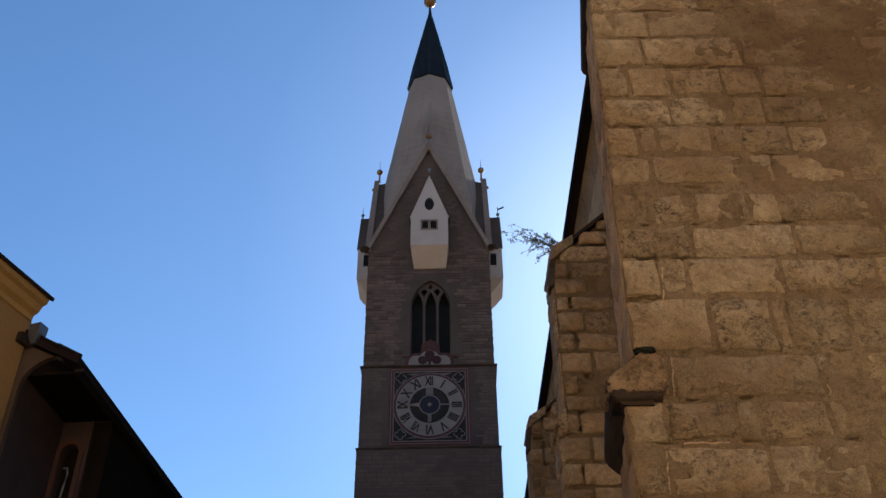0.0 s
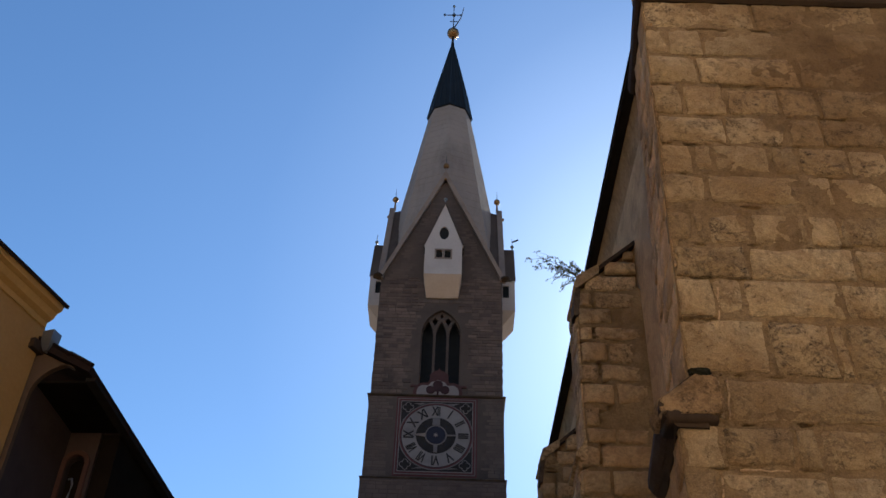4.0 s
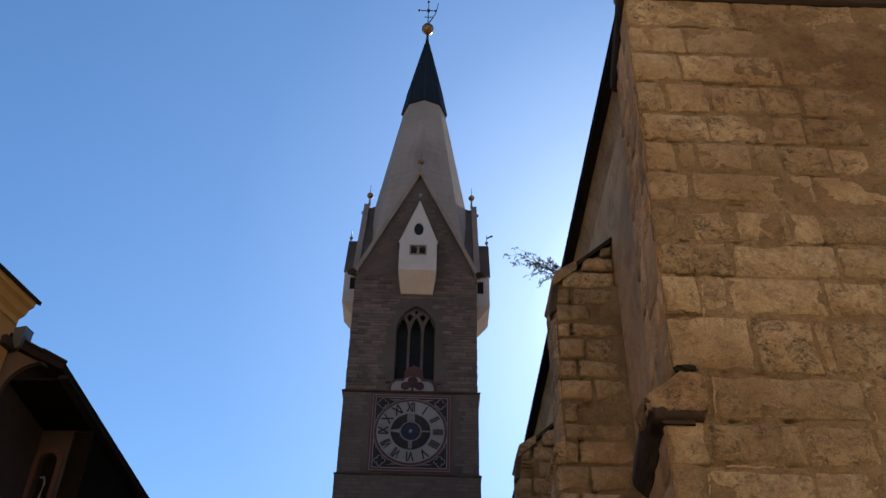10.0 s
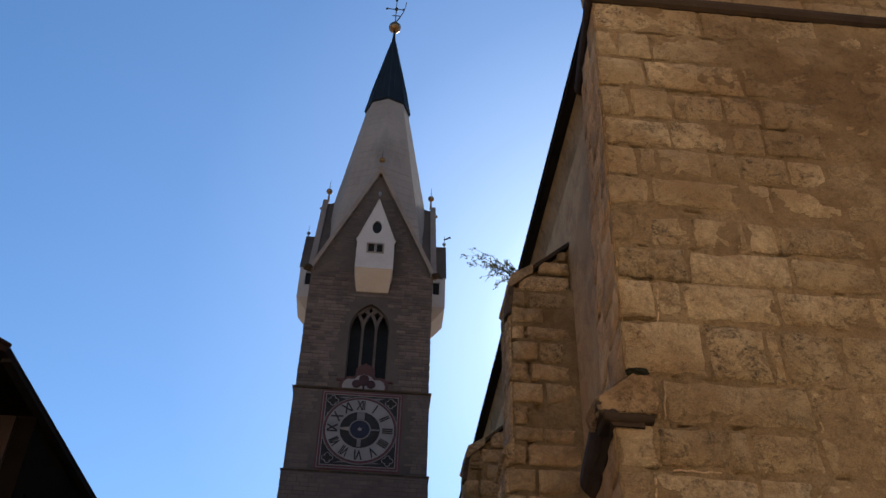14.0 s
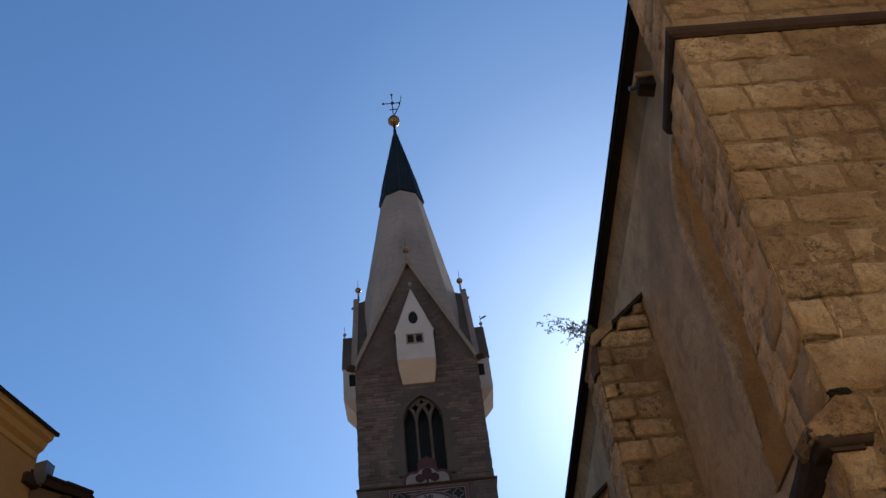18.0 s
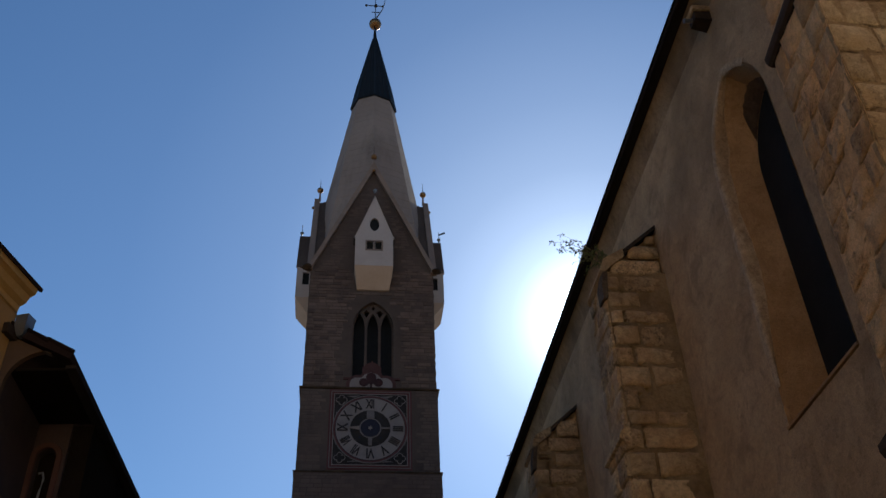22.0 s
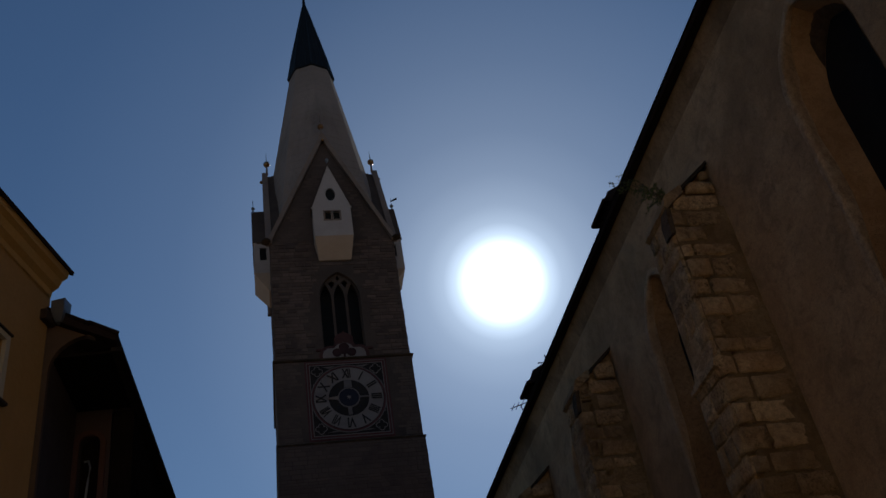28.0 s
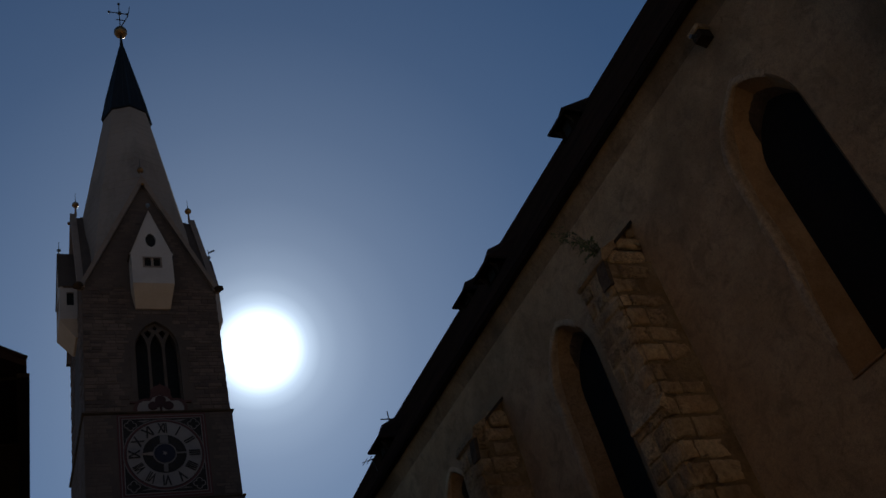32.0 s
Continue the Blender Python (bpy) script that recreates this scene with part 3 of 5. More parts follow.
# lower moulding, hewn off where it came round the front
def moulding(y0, y1, out, m=None, bm=None):
    p = [(0.03, 5.02), (-0.20, 5.02), (-0.24, 5.06), (-0.255, 5.07), (-out * 0.9, 5.10), (-out, 5.15), (-out, 5.22), (-out * 0.9, 5.24), (-0.05, 5.45), (0.03, 5.47)]
    return loft([[(FX + o + SLANT * (y - FY), y, z - 0.02 * random.random()) for o, z in p] for y in np.linspace(y0, y1, 7)], True, True, True, bm)


ledge = part("string_course", moulding(FY - 0.01, FY + 1.28, 0.32), DARKSTONE, church, "worn dark drip moulding, hewn off at the front")
bm = loft([[(FX - 0.33, FY - 0.012, 5.21), (FX - 0.30, FY - 0.015, 5.10), (FX + 0.13, FY - 0.05, 5.02), (FX + 0.16, FY - 0.055, 5.16), (FX + 0.12, FY - 0.05, 5.40), (FX + 0.0, FY - 0.03, 5.46)],
           [(FX - 0.33, FY + 0.3, 5.21), (FX - 0.30, FY + 0.3, 5.10), (FX + 0.13, FY + 0.2, 5.02), (FX + 0.16, FY + 0.2, 5.16), (FX + 0.12, FY + 0.2, 5.40), (FX + 0.0, FY + 0.2, 5.46)]], True, True, True)
for v in bm.verts:
    v.co.z = max(v.co.z, 5.105)
bmesh.ops.triangulate(bm, faces=bm.faces)
bmesh.ops.subdivide_edges(bm, edges=bm.edges[:], cuts=4, use_grid_fill=True)
for v in bm.verts:
    v.co += Vector((1, 1, 1)) * 0.016 * noise.noise(v.co * 7) + Vector((0.4, 1, 0.7)) * 0.007 * noise.noise(v.co * 19)
part("moulding_stump", bm, ROUGHSTONE, church, "broken end stone of the moulding", smooth=True)
rim = [[(x, FY - 0.035 + 0.012 * noise.noise((x * 30, 1, 0)), 5.115 - 0.12 * max(0, x - FX) + 0.026 * noise.noise((x * 15, 3, 0))), (x, FY - 0.02, 5.035 + 0.09 * max(0, x - FX + 0.05) + 0.008 * noise.noise((x * 12, 5, 0))), (x, FY + 0.2, 5.02), (x, FY + 0.2, 5.14)] for x in np.linspace(FX - 0.27, FX + 0.10, 26)]
part("moulding_lip", loft(rim, True, True, True), DARKSTONE, church, "black lip under the broken moulding", smooth=True)
bm = bmesh.new()
bmesh.ops.create_icosphere(bm, subdivisions=3, radius=0.07)
for v in bm.verts:
    v.co *= 1 + 0.5 * noise.noise(v.co * 22) + 0.3 * noise.noise(v.co * 60)
bmesh.ops.transform(bm, matrix=Matrix.LocRotScale((FX + 0.03, FY - 0.015, 5.462), None, (1.25, 0.5, 0.5)), verts=bm.verts)
part("moss", bm, MOSS, church, "tuft of dark moss")

# eaves: soffit board, fascia and gutter, then the steep roof
part("soffit", box(EAVE_X + 0.02, FY + 1.2, EAVE_Z - 0.16, 0.1, FAR + 0.4, EAVE_Z - 0.05), EAVEWOOD, church, "dark boarded eaves")
cv = [(0.02, 16.10), (-0.03, 16.30), (-0.09, 16.50), (-0.18, 16.66), (-0.19, EAVE_Z - 0.155), (0.02, EAVE_Z - 0.155)]
# the overhang's shade is painted in by the cove's darker plaster
part("cove", loft([[(x, y, z) for x, z in cv] for y in (FY + 1.15, FAR)], True, True, True), SHADEPLASTER, church, "plastered cove with the eaves' shade in its colour")
gut = [(EAVE_X + 0.085 + 0.09 * math.cos(a), EAVE_Z - 0.03 + 0.09 * math.sin(a)) for a in [math.pi + math.pi * k / 8 for k in range(9)]]
gut += [(x + (0.012 if x < EAVE_X + 0.085 else -0.012), z + 0.012) for x, z in gut[::-1]]
part("gutter", loft([[(x, y, z) for x, z in gut] for y in (FY + 1.2, FAR + 0.4)], True, True, True), EAVEWOOD, church, "dark half-round gutter")
SL = (RIDGE_Z - EAVE_Z) / (RIDGE_X - EAVE_X)


def roof_z(x):
    return EAVE_Z + SL * (x - EAVE_X)


bm = bmesh.new()
loft([[(EAVE_X, y, EAVE_Z - 0.02), (RIDGE_X, y, RIDGE_Z - 0.03), (2 * RIDGE_X - EAVE_X, y, EAVE_Z), (2 * RIDGE_X - EAVE_X, y, EAVE_Z - 0.15), (RIDGE_X, y, RIDGE_Z - 0.25), (EAVE_X, y, EAVE_Z - 0.17)] for y in (FY + 1.1, FAR + 0.3)], True, True, True, bm)
roof = part("roof", bm, TILE, church, "steep dark tiled roof")
bm = bmesh.new()
rows = 44
for k in range(rows):
    xa = EAVE_X - 0.03 + (RIDGE_X - EAVE_X) * k / rows
    xb = xa + (RIDGE_X - EAVE_X) / rows * 1.12
    loft([[(xa, y, roof_z(xa) + 0.012), (xb, y, roof_z(xb) + 0.002), (xb, y, roof_z(xb) + 0.02), (xa, y, roof_z(xa) + 0.05)] for y in (FY + 1.05, FAR + 0.35)], True, True, True, bm)
tagged(part("tiling", bm, TILE, roof), kind="stuff")
part("ridge_cap", tube([(RIDGE_X, FY + 1.05, RIDGE_Z - 0.02), (RIDGE_X, FAR + 0.35, RIDGE_Z - 0.02)], 0.11, 8), TILE, roof)


def dormer(tip, w, n_label):
    """A small roof house: hipped front whose lowest edge has its far corner at tip, in the church's own axes."""
    x, y, z = tip
    y -= w
    pk = (x + 0.60, z + 0.90)
    back = pk[0] + (pk[1] - roof_z(pk[0])) / (SL - 0.55)        # where its gently rising ridge meets the main roof
    bx = EAVE_X + (z - EAVE_Z) / SL + 0.1
    d = part("dormer", box(x + 0.42, y + 0.22, roof_z(x + 0.42) - 0.3, back - 0.1, y + w - 0.22, z + 0.12), UMBER, church, n_label)
    own = bmesh.new()
    mid = (x + 0.30, y + 0.16, y + w - 0.16, z + 0.22)
    up = [(x, y, z), (x, y + w, z), (mid[0], mid[2], mid[3]), (mid[0], mid[1], mid[3]), (pk[0], y + w / 2, pk[1]), (back, y + w / 2, pk[1] + 0.55 * (back - pk[0])), (bx, y + w, z), (bx, y, z), (bx + 0.25, mid[2], mid[3]), (bx + 0.25, mid[1], mid[3])]
    top = [own.verts.new(p) for p in up]
    low = [own.verts.new((p[0] + 0.03, p[1], p[2] - 0.09)) for p in up]
    for f in ((0, 1, 2, 3), (3, 2, 4), (1, 6, 8, 2), (2, 8, 5, 4), (0, 3, 9, 7), (3, 4, 5, 9)):
        own.faces.new([top[i] for i in f])
        own.faces.new([low[i] for i in reversed(f)])
    for a, b in ((0, 1), (1, 6), (6, 8), (8, 5), (5, 9), (9, 7), (7, 0)):
        own.faces.new((top[a], low[a], low[b], top[b]))
    bmesh.ops.recalc_face_normals(own, faces=own.faces)
    part("roof", own, TILE, d)
    for q in (y + 0.24, y + w - 0.30):
        arc_ = [(x + 0.12, z - 0.08), (x + 0.42, z - 0.08), (x + 0.42, z - 0.46), (x + 0.37, z - 0.30), (x + 0.27, z - 0.17)]
        part("bracket", loft([[(u, v_, k) for u, k in arc_] for v_ in (q, q + 0.06)], True, True, True), EAVEWOOD, d)
    part("shutter", box(x + 0.40, y + 0.5, roof_z(x + 0.42) + 0.1, x + 0.43, y + w - 0.5, z + 0.02), VOID, d)
    return d


for tip, w in (((5.45, 7.05, 26.0), 1.4), ((4.87, 16.39, 24.88), 1.4), ((1.19, 8.83, 20.07), 1.4), ((1.19, 20.30, 20.14), 1.4), ((1.30, -3.05, 20.10), 1.4)):
    dormer(tip, w, "small hipped roof dormer with dark tiles")
c = Vector((3.3, 21.9, 21.75))
bm = tube([(c.x, c.y, c.z - 0.6), (c.x, c.y, c.z + 1.35)], 0.03, 6)
tube([(c.x - 0.4, c.y, c.z + 0.95), (c.x + 0.4, c.y, c.z + 0.95)], 0.03, 6, bm)
part("cross", bm, IRON, church, "thin iron roof cross")

antenna = thing("television_antenna", "small rusty aerial with short rods on the church roof", "antenna", CH)
part("mast", tube([(0.90, 18.96, 18.45), (0.74, 18.96, 19.12)], 0.02, 6), IRON, antenna)
part("boom", tube([(0.30, 18.96, 18.98), (1.0, 18.96, 19.20)], 0.018, 6), IRON, antenna)
for q in range(3):
    part("rod", tube([(0.42 + 0.2 * q, 18.66, 19.02 + 0.065 * q), (0.42 + 0.2 * q, 19.26, 19.02 + 0.065 * q)], 0.014, 5), IRON, antenna)

# stone spout below the eaves
c = CH.inverted() @ Vector((5.62, -37.7, 15.98))
bm = loft([[(0.05, c.y - 0.16, c.z - 0.16), (0.05, c.y + 0.16, c.z - 0.16), (0.05, c.y + 0.16, c.z + 0.12), (0.05, c.y - 0.16, c.z + 0.12)],
           [(-0.3, c.y - 0.13, c.z - 0.10), (-0.3, c.y + 0.13, c.z - 0.10), (-0.3, c.y + 0.13, c.z + 0.10), (-0.3, c.y - 0.13, c.z + 0.10)]], True, True, True)
spout = part("spout", bm, DARKSTONE, church, "stubby stone spout under the eaves")
bm = box(-0.34, c.y - 0.19, c.z + 0.09, 0.06, c.y + 0.17, c.z + 0.22, 0.025)
part("spout_slab", bm, ROUGHSTONE, spout, "pale cover stone of the spout")
part("lead_pipe", tube([(-0.25, c.y + 0.02, c.z), (-0.46, c.y + 0.02, c.z - 0.02)], 0.045, 8), ZINC, spout, "short lead outlet")


def buttress(y0, deep=1.15, out=1.30):
    """A stepped buttress with a sloped coping; its near flank lies at y0."""
    o2 = out + 0.12
    flank = [(0.1, 0), (-o2 + 0.03, 0), (-o2 + 0.03, 9.7), (-out, 10.2), (-out, 12.65), (-out + 0.05, 13.45), (0.1, 14.68)]
    b = part("buttress", loft([[(x, y, z) for x, z in flank] for y in (y0 + 0.15, y0 + deep)], True, True, True), ROUGHSTONE, church, "rough stone buttress with a sloped coping")
    slab = [(0.02, 14.60), (-0.80, 13.86), (-0.86, 13.84), (-0.86, 13.91), (0.02, 14.70)]
    part("coping", loft([[(x, y, z) for x, z in slab] for y in (y0 - 0.05, y0 + deep + 0.05)], True, True, True), DARKSTONE, b, "thin dark coping slab")
    nose = [(-out + 0.10, 13.40), (-out + 0.02, 12.74), (-out - 0.08, 12.70), (-out - 0.06, 13.05), (-out + 0.0, 13.42)]
    front = loft([[(x, y, z) for x, z in nose] for y in np.linspace(y0 - 0.03, y0 + 0.30, 6)], True, True, True)
    for v in front.verts:
        v.co += Vector((0.03 * noise.noise(v.co * 5), 0.02 * noise.noise(v.co * 7), 0.05 * noise.noise(v.co * 4)))
    # the slab's dark colour stands for its backlit side
    part("coping_nose", front, SHADESTONE, b, "front slab of the coping, coloured dark for its backlit shade")
    drip = [(-out + 0.02, 9.98), (-o2 - 0.07, 9.72), (-o2 - 0.08, 9.64), (-o2 - 0.01, 9.62), (-o2 + 0.02, 9.56), (-out + 0.02, 9.56)]
    part("drip_stone", loft([[(x, y, z) for x, z in drip] for y in (y0 - 0.02, y0 + deep + 0.02)], True, True, True), ROUGHSTONE, b)
    wedge = [(-0.80, 13.78), (-out + 0.02, 13.36), (-out - 0.05, 13.42), (-out + 0.04, 13.68), (-0.80, 14.0)]
    head = loft([[(x + 0.012 * noise.noise((x * 9, y * 9, z)), y, z + 0.03 * noise.noise((x * 4, y * 4, z * 3))) for x, z in wedge] for y in np.linspace(y0 - 0.06, y0 + deep + 0.04, 9)], True, True, True)
    part("coping_stone", head, ROUGHSTONE, b, "wedge-shaped front stone of the coping")
    return b


BUTTRESSES = [(y, buttress(y)) for y in (-0.12, 7.45, 15.0, 22.6)]

# ---- bell tower ----
TC = 3.9
tower = thing("bell_tower", "tall grey stone bell tower with clock, gables and pale spire", "tower", pose(0, 0, 0, 0, 0, 1.2))
for name, half, z0, z1 in (("lower_shaft", 4.02, 0, 25.1), ("clock_stage", 3.93, 25.1, 30.36)):
    part(name, box(-half, TC - half, z0, half, TC + half, z1), TOWERMORTAR, tower)
H = 3.86
BW = arch(0.12, 1.24, 31.0, 34.7, 36.62, 10)
bm = plate([(-H, 30.36), (H, 30.36), (H, 39.2), (-H, 39.2)], [BW], TC - H, TC - H + 0.9)
box(-H, TC - H + 0.9, 30.36, H, TC + H, 39.2, 0, bm)
belfry = part("belfry_stage", bm, TOWERMORTAR, tower)
part("opening_back", box(-1.6, TC - H + 0.86, 30.8, 1.8, TC - H + 0.89, 36.8), VOID, tower, "dark belfry interior")
for z, half in ((25.12, 4.06), (30.38, 4.03)):
    bm = loft([[(-h_, TC - h_, z_), (h_, TC - h_, z_), (h_, TC + h_, z_), (-h_, TC + h_, z_)] for h_, z_ in ((half - 0.15, z - 0.1), (half, z - 0.04), (half + 0.02, z + 0.03), (half - 0.2, z + 0.16))], True, True, True)
    part("ledge", bm, DARKSTONE, tower, "thin weathered stone ledge")

# belfry window: stone surround and three-light tracery
wy = TC - H
out_a, in_a = arch(0.12, 1.50, 31.0, 34.7, 36.98, 10), arch(0.12, 1.23, 31.0, 34.7, 36.60, 10)
bm = loft([[(u, wy + 0.02, z) for u, z in out_a], [(u, wy - 0.04, z) for u, z in out_a], [(u, wy - 0.04, z) for u, z in in_a], [(u, wy + 0.35, z) for u, z in in_a]], False)
window = part("belfry_window", bm, TOWERMORTAR, tower, "pointed belfry window with three dark lights")
lights = [arch(cx, 0.335, 31.05, 34.75, 35.88, 6) for cx in (-0.70, 0.12, 0.94)]
eyes = [[(0.12 + s * x, z) for x, z in ((0.41, 35.52), (0.60, 35.92), (0.42, 36.14), (0.20, 35.96))][::s] for s in (-1, 1)]
eyes.append([(0.12, 36.08), (0.24, 36.26), (0.12, 36.46), (0.0, 36.26)])
bm = plate(arch(0.12, 1.235, 31.0, 34.7, 36.61, 10), lights + eyes, wy + 0.22, wy + 0.40)
part("tracery", bm, TOWERMORTAR, window, "grey stone tracery")

# clock
CX, CZ, CY = 0.06, 27.77, wy - 0.07
clock = part("clock_panel", plate([(CX - 2.34, CZ - 2.49), (CX + 2.34, CZ - 2.49), (CX + 2.34, CZ + 2.49), (CX - 2.34, CZ + 2.49)], (), CY - 0.03, CY + 0.16), CLOCKRED, tower, "painted red-framed clock panel with roman numerals")


def frame_band(w0, h0, w1, h1, y, mat, name, label=""):
    o = [(CX - w0, CZ - h0), (CX + w0, CZ - h0), (CX + w0, CZ + h0), (CX - w0, CZ + h0)]
    i = [(CX - w1, CZ - h1), (CX + w1, CZ - h1), (CX + w1, CZ + h1), (CX - w1, CZ + h1)]
    return part(name, plate(o, [i], y, y + 0.05), mat, clock, label)


frame_band(2.25, 2.39, 2.21, 2.35, CY - 0.055, CLOCKGREY, "outer_fillet")
frame_band(2.09, 2.23, 2.05, 2.19, CY - 0.055, CLOCKWHITE, "inner_fillet")
part("field", plate([(CX - 2.05, CZ - 2.19), (CX + 2.05, CZ - 2.19), (CX + 2.05, CZ + 2.19), (CX - 2.05, CZ + 2.19)], (), CY - 0.045, CY), CLOCKDARK, clock)
for sx in (-1, 1):
    for sz in (-1, 1):
        qx, qz = CX + sx * 1.66, CZ + sz * 1.80
        for r, dy, mt, nm in ((0.165, 0.062, CLOCKWHITE, "quatrefoil_rim"), (0.125, 0.075, CLOCKDARK, "quatrefoil")):
            bm = plate(ring_pts(qx, qz, r, 12), (), CY - dy, CY - 0.05)
            for a in range(4):
                plate(ring_pts(qx + 0.17 * math.cos(a * math.pi / 2), qz + 0.17 * math.sin(a * math.pi / 2), r, 12), (), CY - dy, CY - 0.05, bm)
            part(nm, bm, mt, clock)
        for ax, az in ((0.95, 2.06), (1.93, 1.0)):
            px_, pz_ = CX + sx * ax, CZ + sz * az
            tri = [(px_ - 0.36 * (ax < 1), pz_), (px_ + 0.3 * (ax < 1) + 0.04, pz_ + 0.05), (px_, pz_ - sz * (0.10 if ax < 1 else 0.45)), ]
            part("spandrel", plate(tri, (), CY - 0.07, CY - 0.05), CLOCKGREY, clock)
for name, r0, r1, mat, dy in (("ring", 2.12, 2.07, CLOCKGREY, 0.085), ("ring", 2.07, 1.97, CLOCKRED, 0.09), ("ring", 1.97, 1.94, CLOCKDARK, 0.10), ("dial", 1.94, 1.13, CLOCKWHITE, 0.105), ("ring", 1.13, 1.04, CLOCKDARK, 0.115)):
    part(name, plate(ring_pts(CX, CZ, r0, 64), [ring_pts(CX, CZ, r1, 64)], CY - dy, CY - dy + 0.06), mat, clock)
part("inner_disc", plate(ring_pts(CX, CZ, 1.05, 48), (), CY - 0.11, CY - 0.05), CLOCKDARK, clock)
part("hub_ring", plate(ring_pts(CX, CZ, 0.62, 40), (), CY - 0.14, CY - 0.10), CLOCKGREY, clock)
part("hub", plate(ring_pts(CX, CZ, 0.55, 40), (), CY - 0.16, CY - 0.12), CLOCKBLUE, clock)
star = [(CX + (0.15 if k % 2 == 0 else 0.06) * math.sin(math.pi * k / 6), CZ + (0.15 if k % 2 == 0 else 0.06) * math.cos(math.pi * k / 6)) for k in range(12)]
part("star", plate(star, (), CY - 0.18, CY - 0.15), CLOCKWHITE, clock)
for a, ln, wd in ((0, 1.10, 0.22), (90, 1.12, 0.045), (180, 1.08, 0.11), (270, 1.18, 0.12)):
    bm = plate([(-wd, 0.61), (wd, 0.61), (wd * (0.3 if a == 270 else 0.95), ln), (-wd * (0.3 if a == 270 else 0.95), ln)], (), -0.17, -0.14)
    part("pointer", bm, CLOCKGREY if a != 270 else COPING, clock, "", Matrix.Translation((CX, CY, CZ)) @ pose(0, 0, 0, 0, a, 0))
for a in (45, 135, 225, 315):
    part("stud", plate(ring_pts(CX + 0.82 * math.sin(radians(a)), CZ + 0.82 * math.cos(radians(a)), 0.05, 10), (), CY - 0.13, CY - 0.1), CLOCKBLUE, clock)
def letter_mesh(ch):
    cu = bpy.data.curves.new("letter", "FONT")
    cu.body, cu.size, cu.align_x, cu.align_y, cu.extrude, cu.offset = ch, 0.84, "CENTER", "CENTER", 0.012, 0.014
    tmp = new("letter", cu)
    bpy.context.view_layer.update()
    me = bpy.data.meshes.new_from_object(tmp.evaluated_get(bpy.context.evaluated_depsgraph_get()))
    bpy.data.objects.remove(tmp)
    me.materials.clear()
    me.materials.append(CLOCKDARK)
    return me


LETTERS = {ch: (letter_mesh(ch), w) for ch, w in (("I", 0.17), ("V", 0.46), ("X", 0.44))}
dial_face = [o for o in clock.children if o.name.startswith("dial")][0]
for k, word in enumerate(("XII", "I", "II", "III", "IIII", "V", "VI", "VII", "VIII", "IX", "X", "XI")):
    total = sum(LETTERS[ch][1] for ch in word)
    u = -total / 2
    for ch in word:
        me, w = LETTERS[ch]
        ob = new("letter", me)
        ob.parent = dial_face
        sq = min(0.72, 0.44 / total)
        ob.matrix_basis = Matrix.Translation((CX, CY - 0.12, CZ)) @ pose(0, 0, 0, 0, 30 * k, 0) @ Matrix.Translation(((u + w / 2) * sq, 0, 1.52)) @ pose(0, 0, 0, 90, 0, 0) @ Matrix.Diagonal((sq, 0.98, 1, 1))
        u += w

# painted trefoil panel over the clock
sh = [(-1.30, 30.32), (1.42, 30.32), (1.42, 30.72), (1.36, 30.98), (1.2, 31.16), (0.95, 31.24), (0.70, 31.22), (0.60, 31.45), (0.62, 31.75), (0.40, 31.98), (0.16, 32.08), (0.10, 32.22), (0.04, 32.08), (-0.20, 31.98), (-0.42, 31.75),
      (-0.40, 31.45), (-0.50, 31.22), (-0.75, 31.24), (-1.0, 31.16), (-1.18, 30.98), (-1.30, 30.72)]
tre = part("trefoil_panel", plate([(0.06 + (x - 0.06) * 1.06, 30.32 + (z - 30.32) * 1.04) for x, z in sh], (), CY - 0.02, CY + 0.3), DULLRED, tower, "red and white painted panel with a dark trefoil")
inner_s = [(-1.18, 30.42), (1.30, 30.42), (1.30, 30.70), (1.22, 30.92), (1.02, 31.08), (0.62, 31.08), (0.45, 31.30), (0.06, 31.45), (-0.33, 31.30), (-0.50, 31.08), (-0.90, 31.08), (-1.10, 30.92), (-1.18, 30.70)]
part("white_field", plate(inner_s, (), CY - 0.05, CY), CLOCKWHITE, tre)
bm = plate(ring_pts(0.06, 31.10, 0.30, 20), (), CY - 0.09, CY - 0.05)
for dx in (-0.42, 0.42):
    plate(ring_pts(0.06 + dx, 30.76, 0.27, 20), (), CY - 0.09, CY - 0.05, bm)
plate([(0.0, 30.44), (0.12, 30.44), (0.12, 30.7), (0.0, 30.7)], (), CY - 0.088, CY - 0.048, bm)
plate([(-0.35, 30.66), (0.47, 30.66), (0.2, 31.0), (-0.08, 31.0)], (), CY - 0.092, CY - 0.052, bm)
part("trefoil", bm, MAROON, tre)
part("sill", box(-1.55, wy - 0.10, 30.98, -0.55, wy + 0.3, 31.10), DULLRED, tre)
part("sill", box(0.75, wy - 0.10, 30.98, 1.75, wy + 0.3, 31.10), DULLRED, tre)


def round_tower(k):
    return Matrix.Translation((0, TC, 0)) @ pose(0, 0, 0, 0, 0, 90 * k) @ Matrix.Translation((0, -TC, 0))


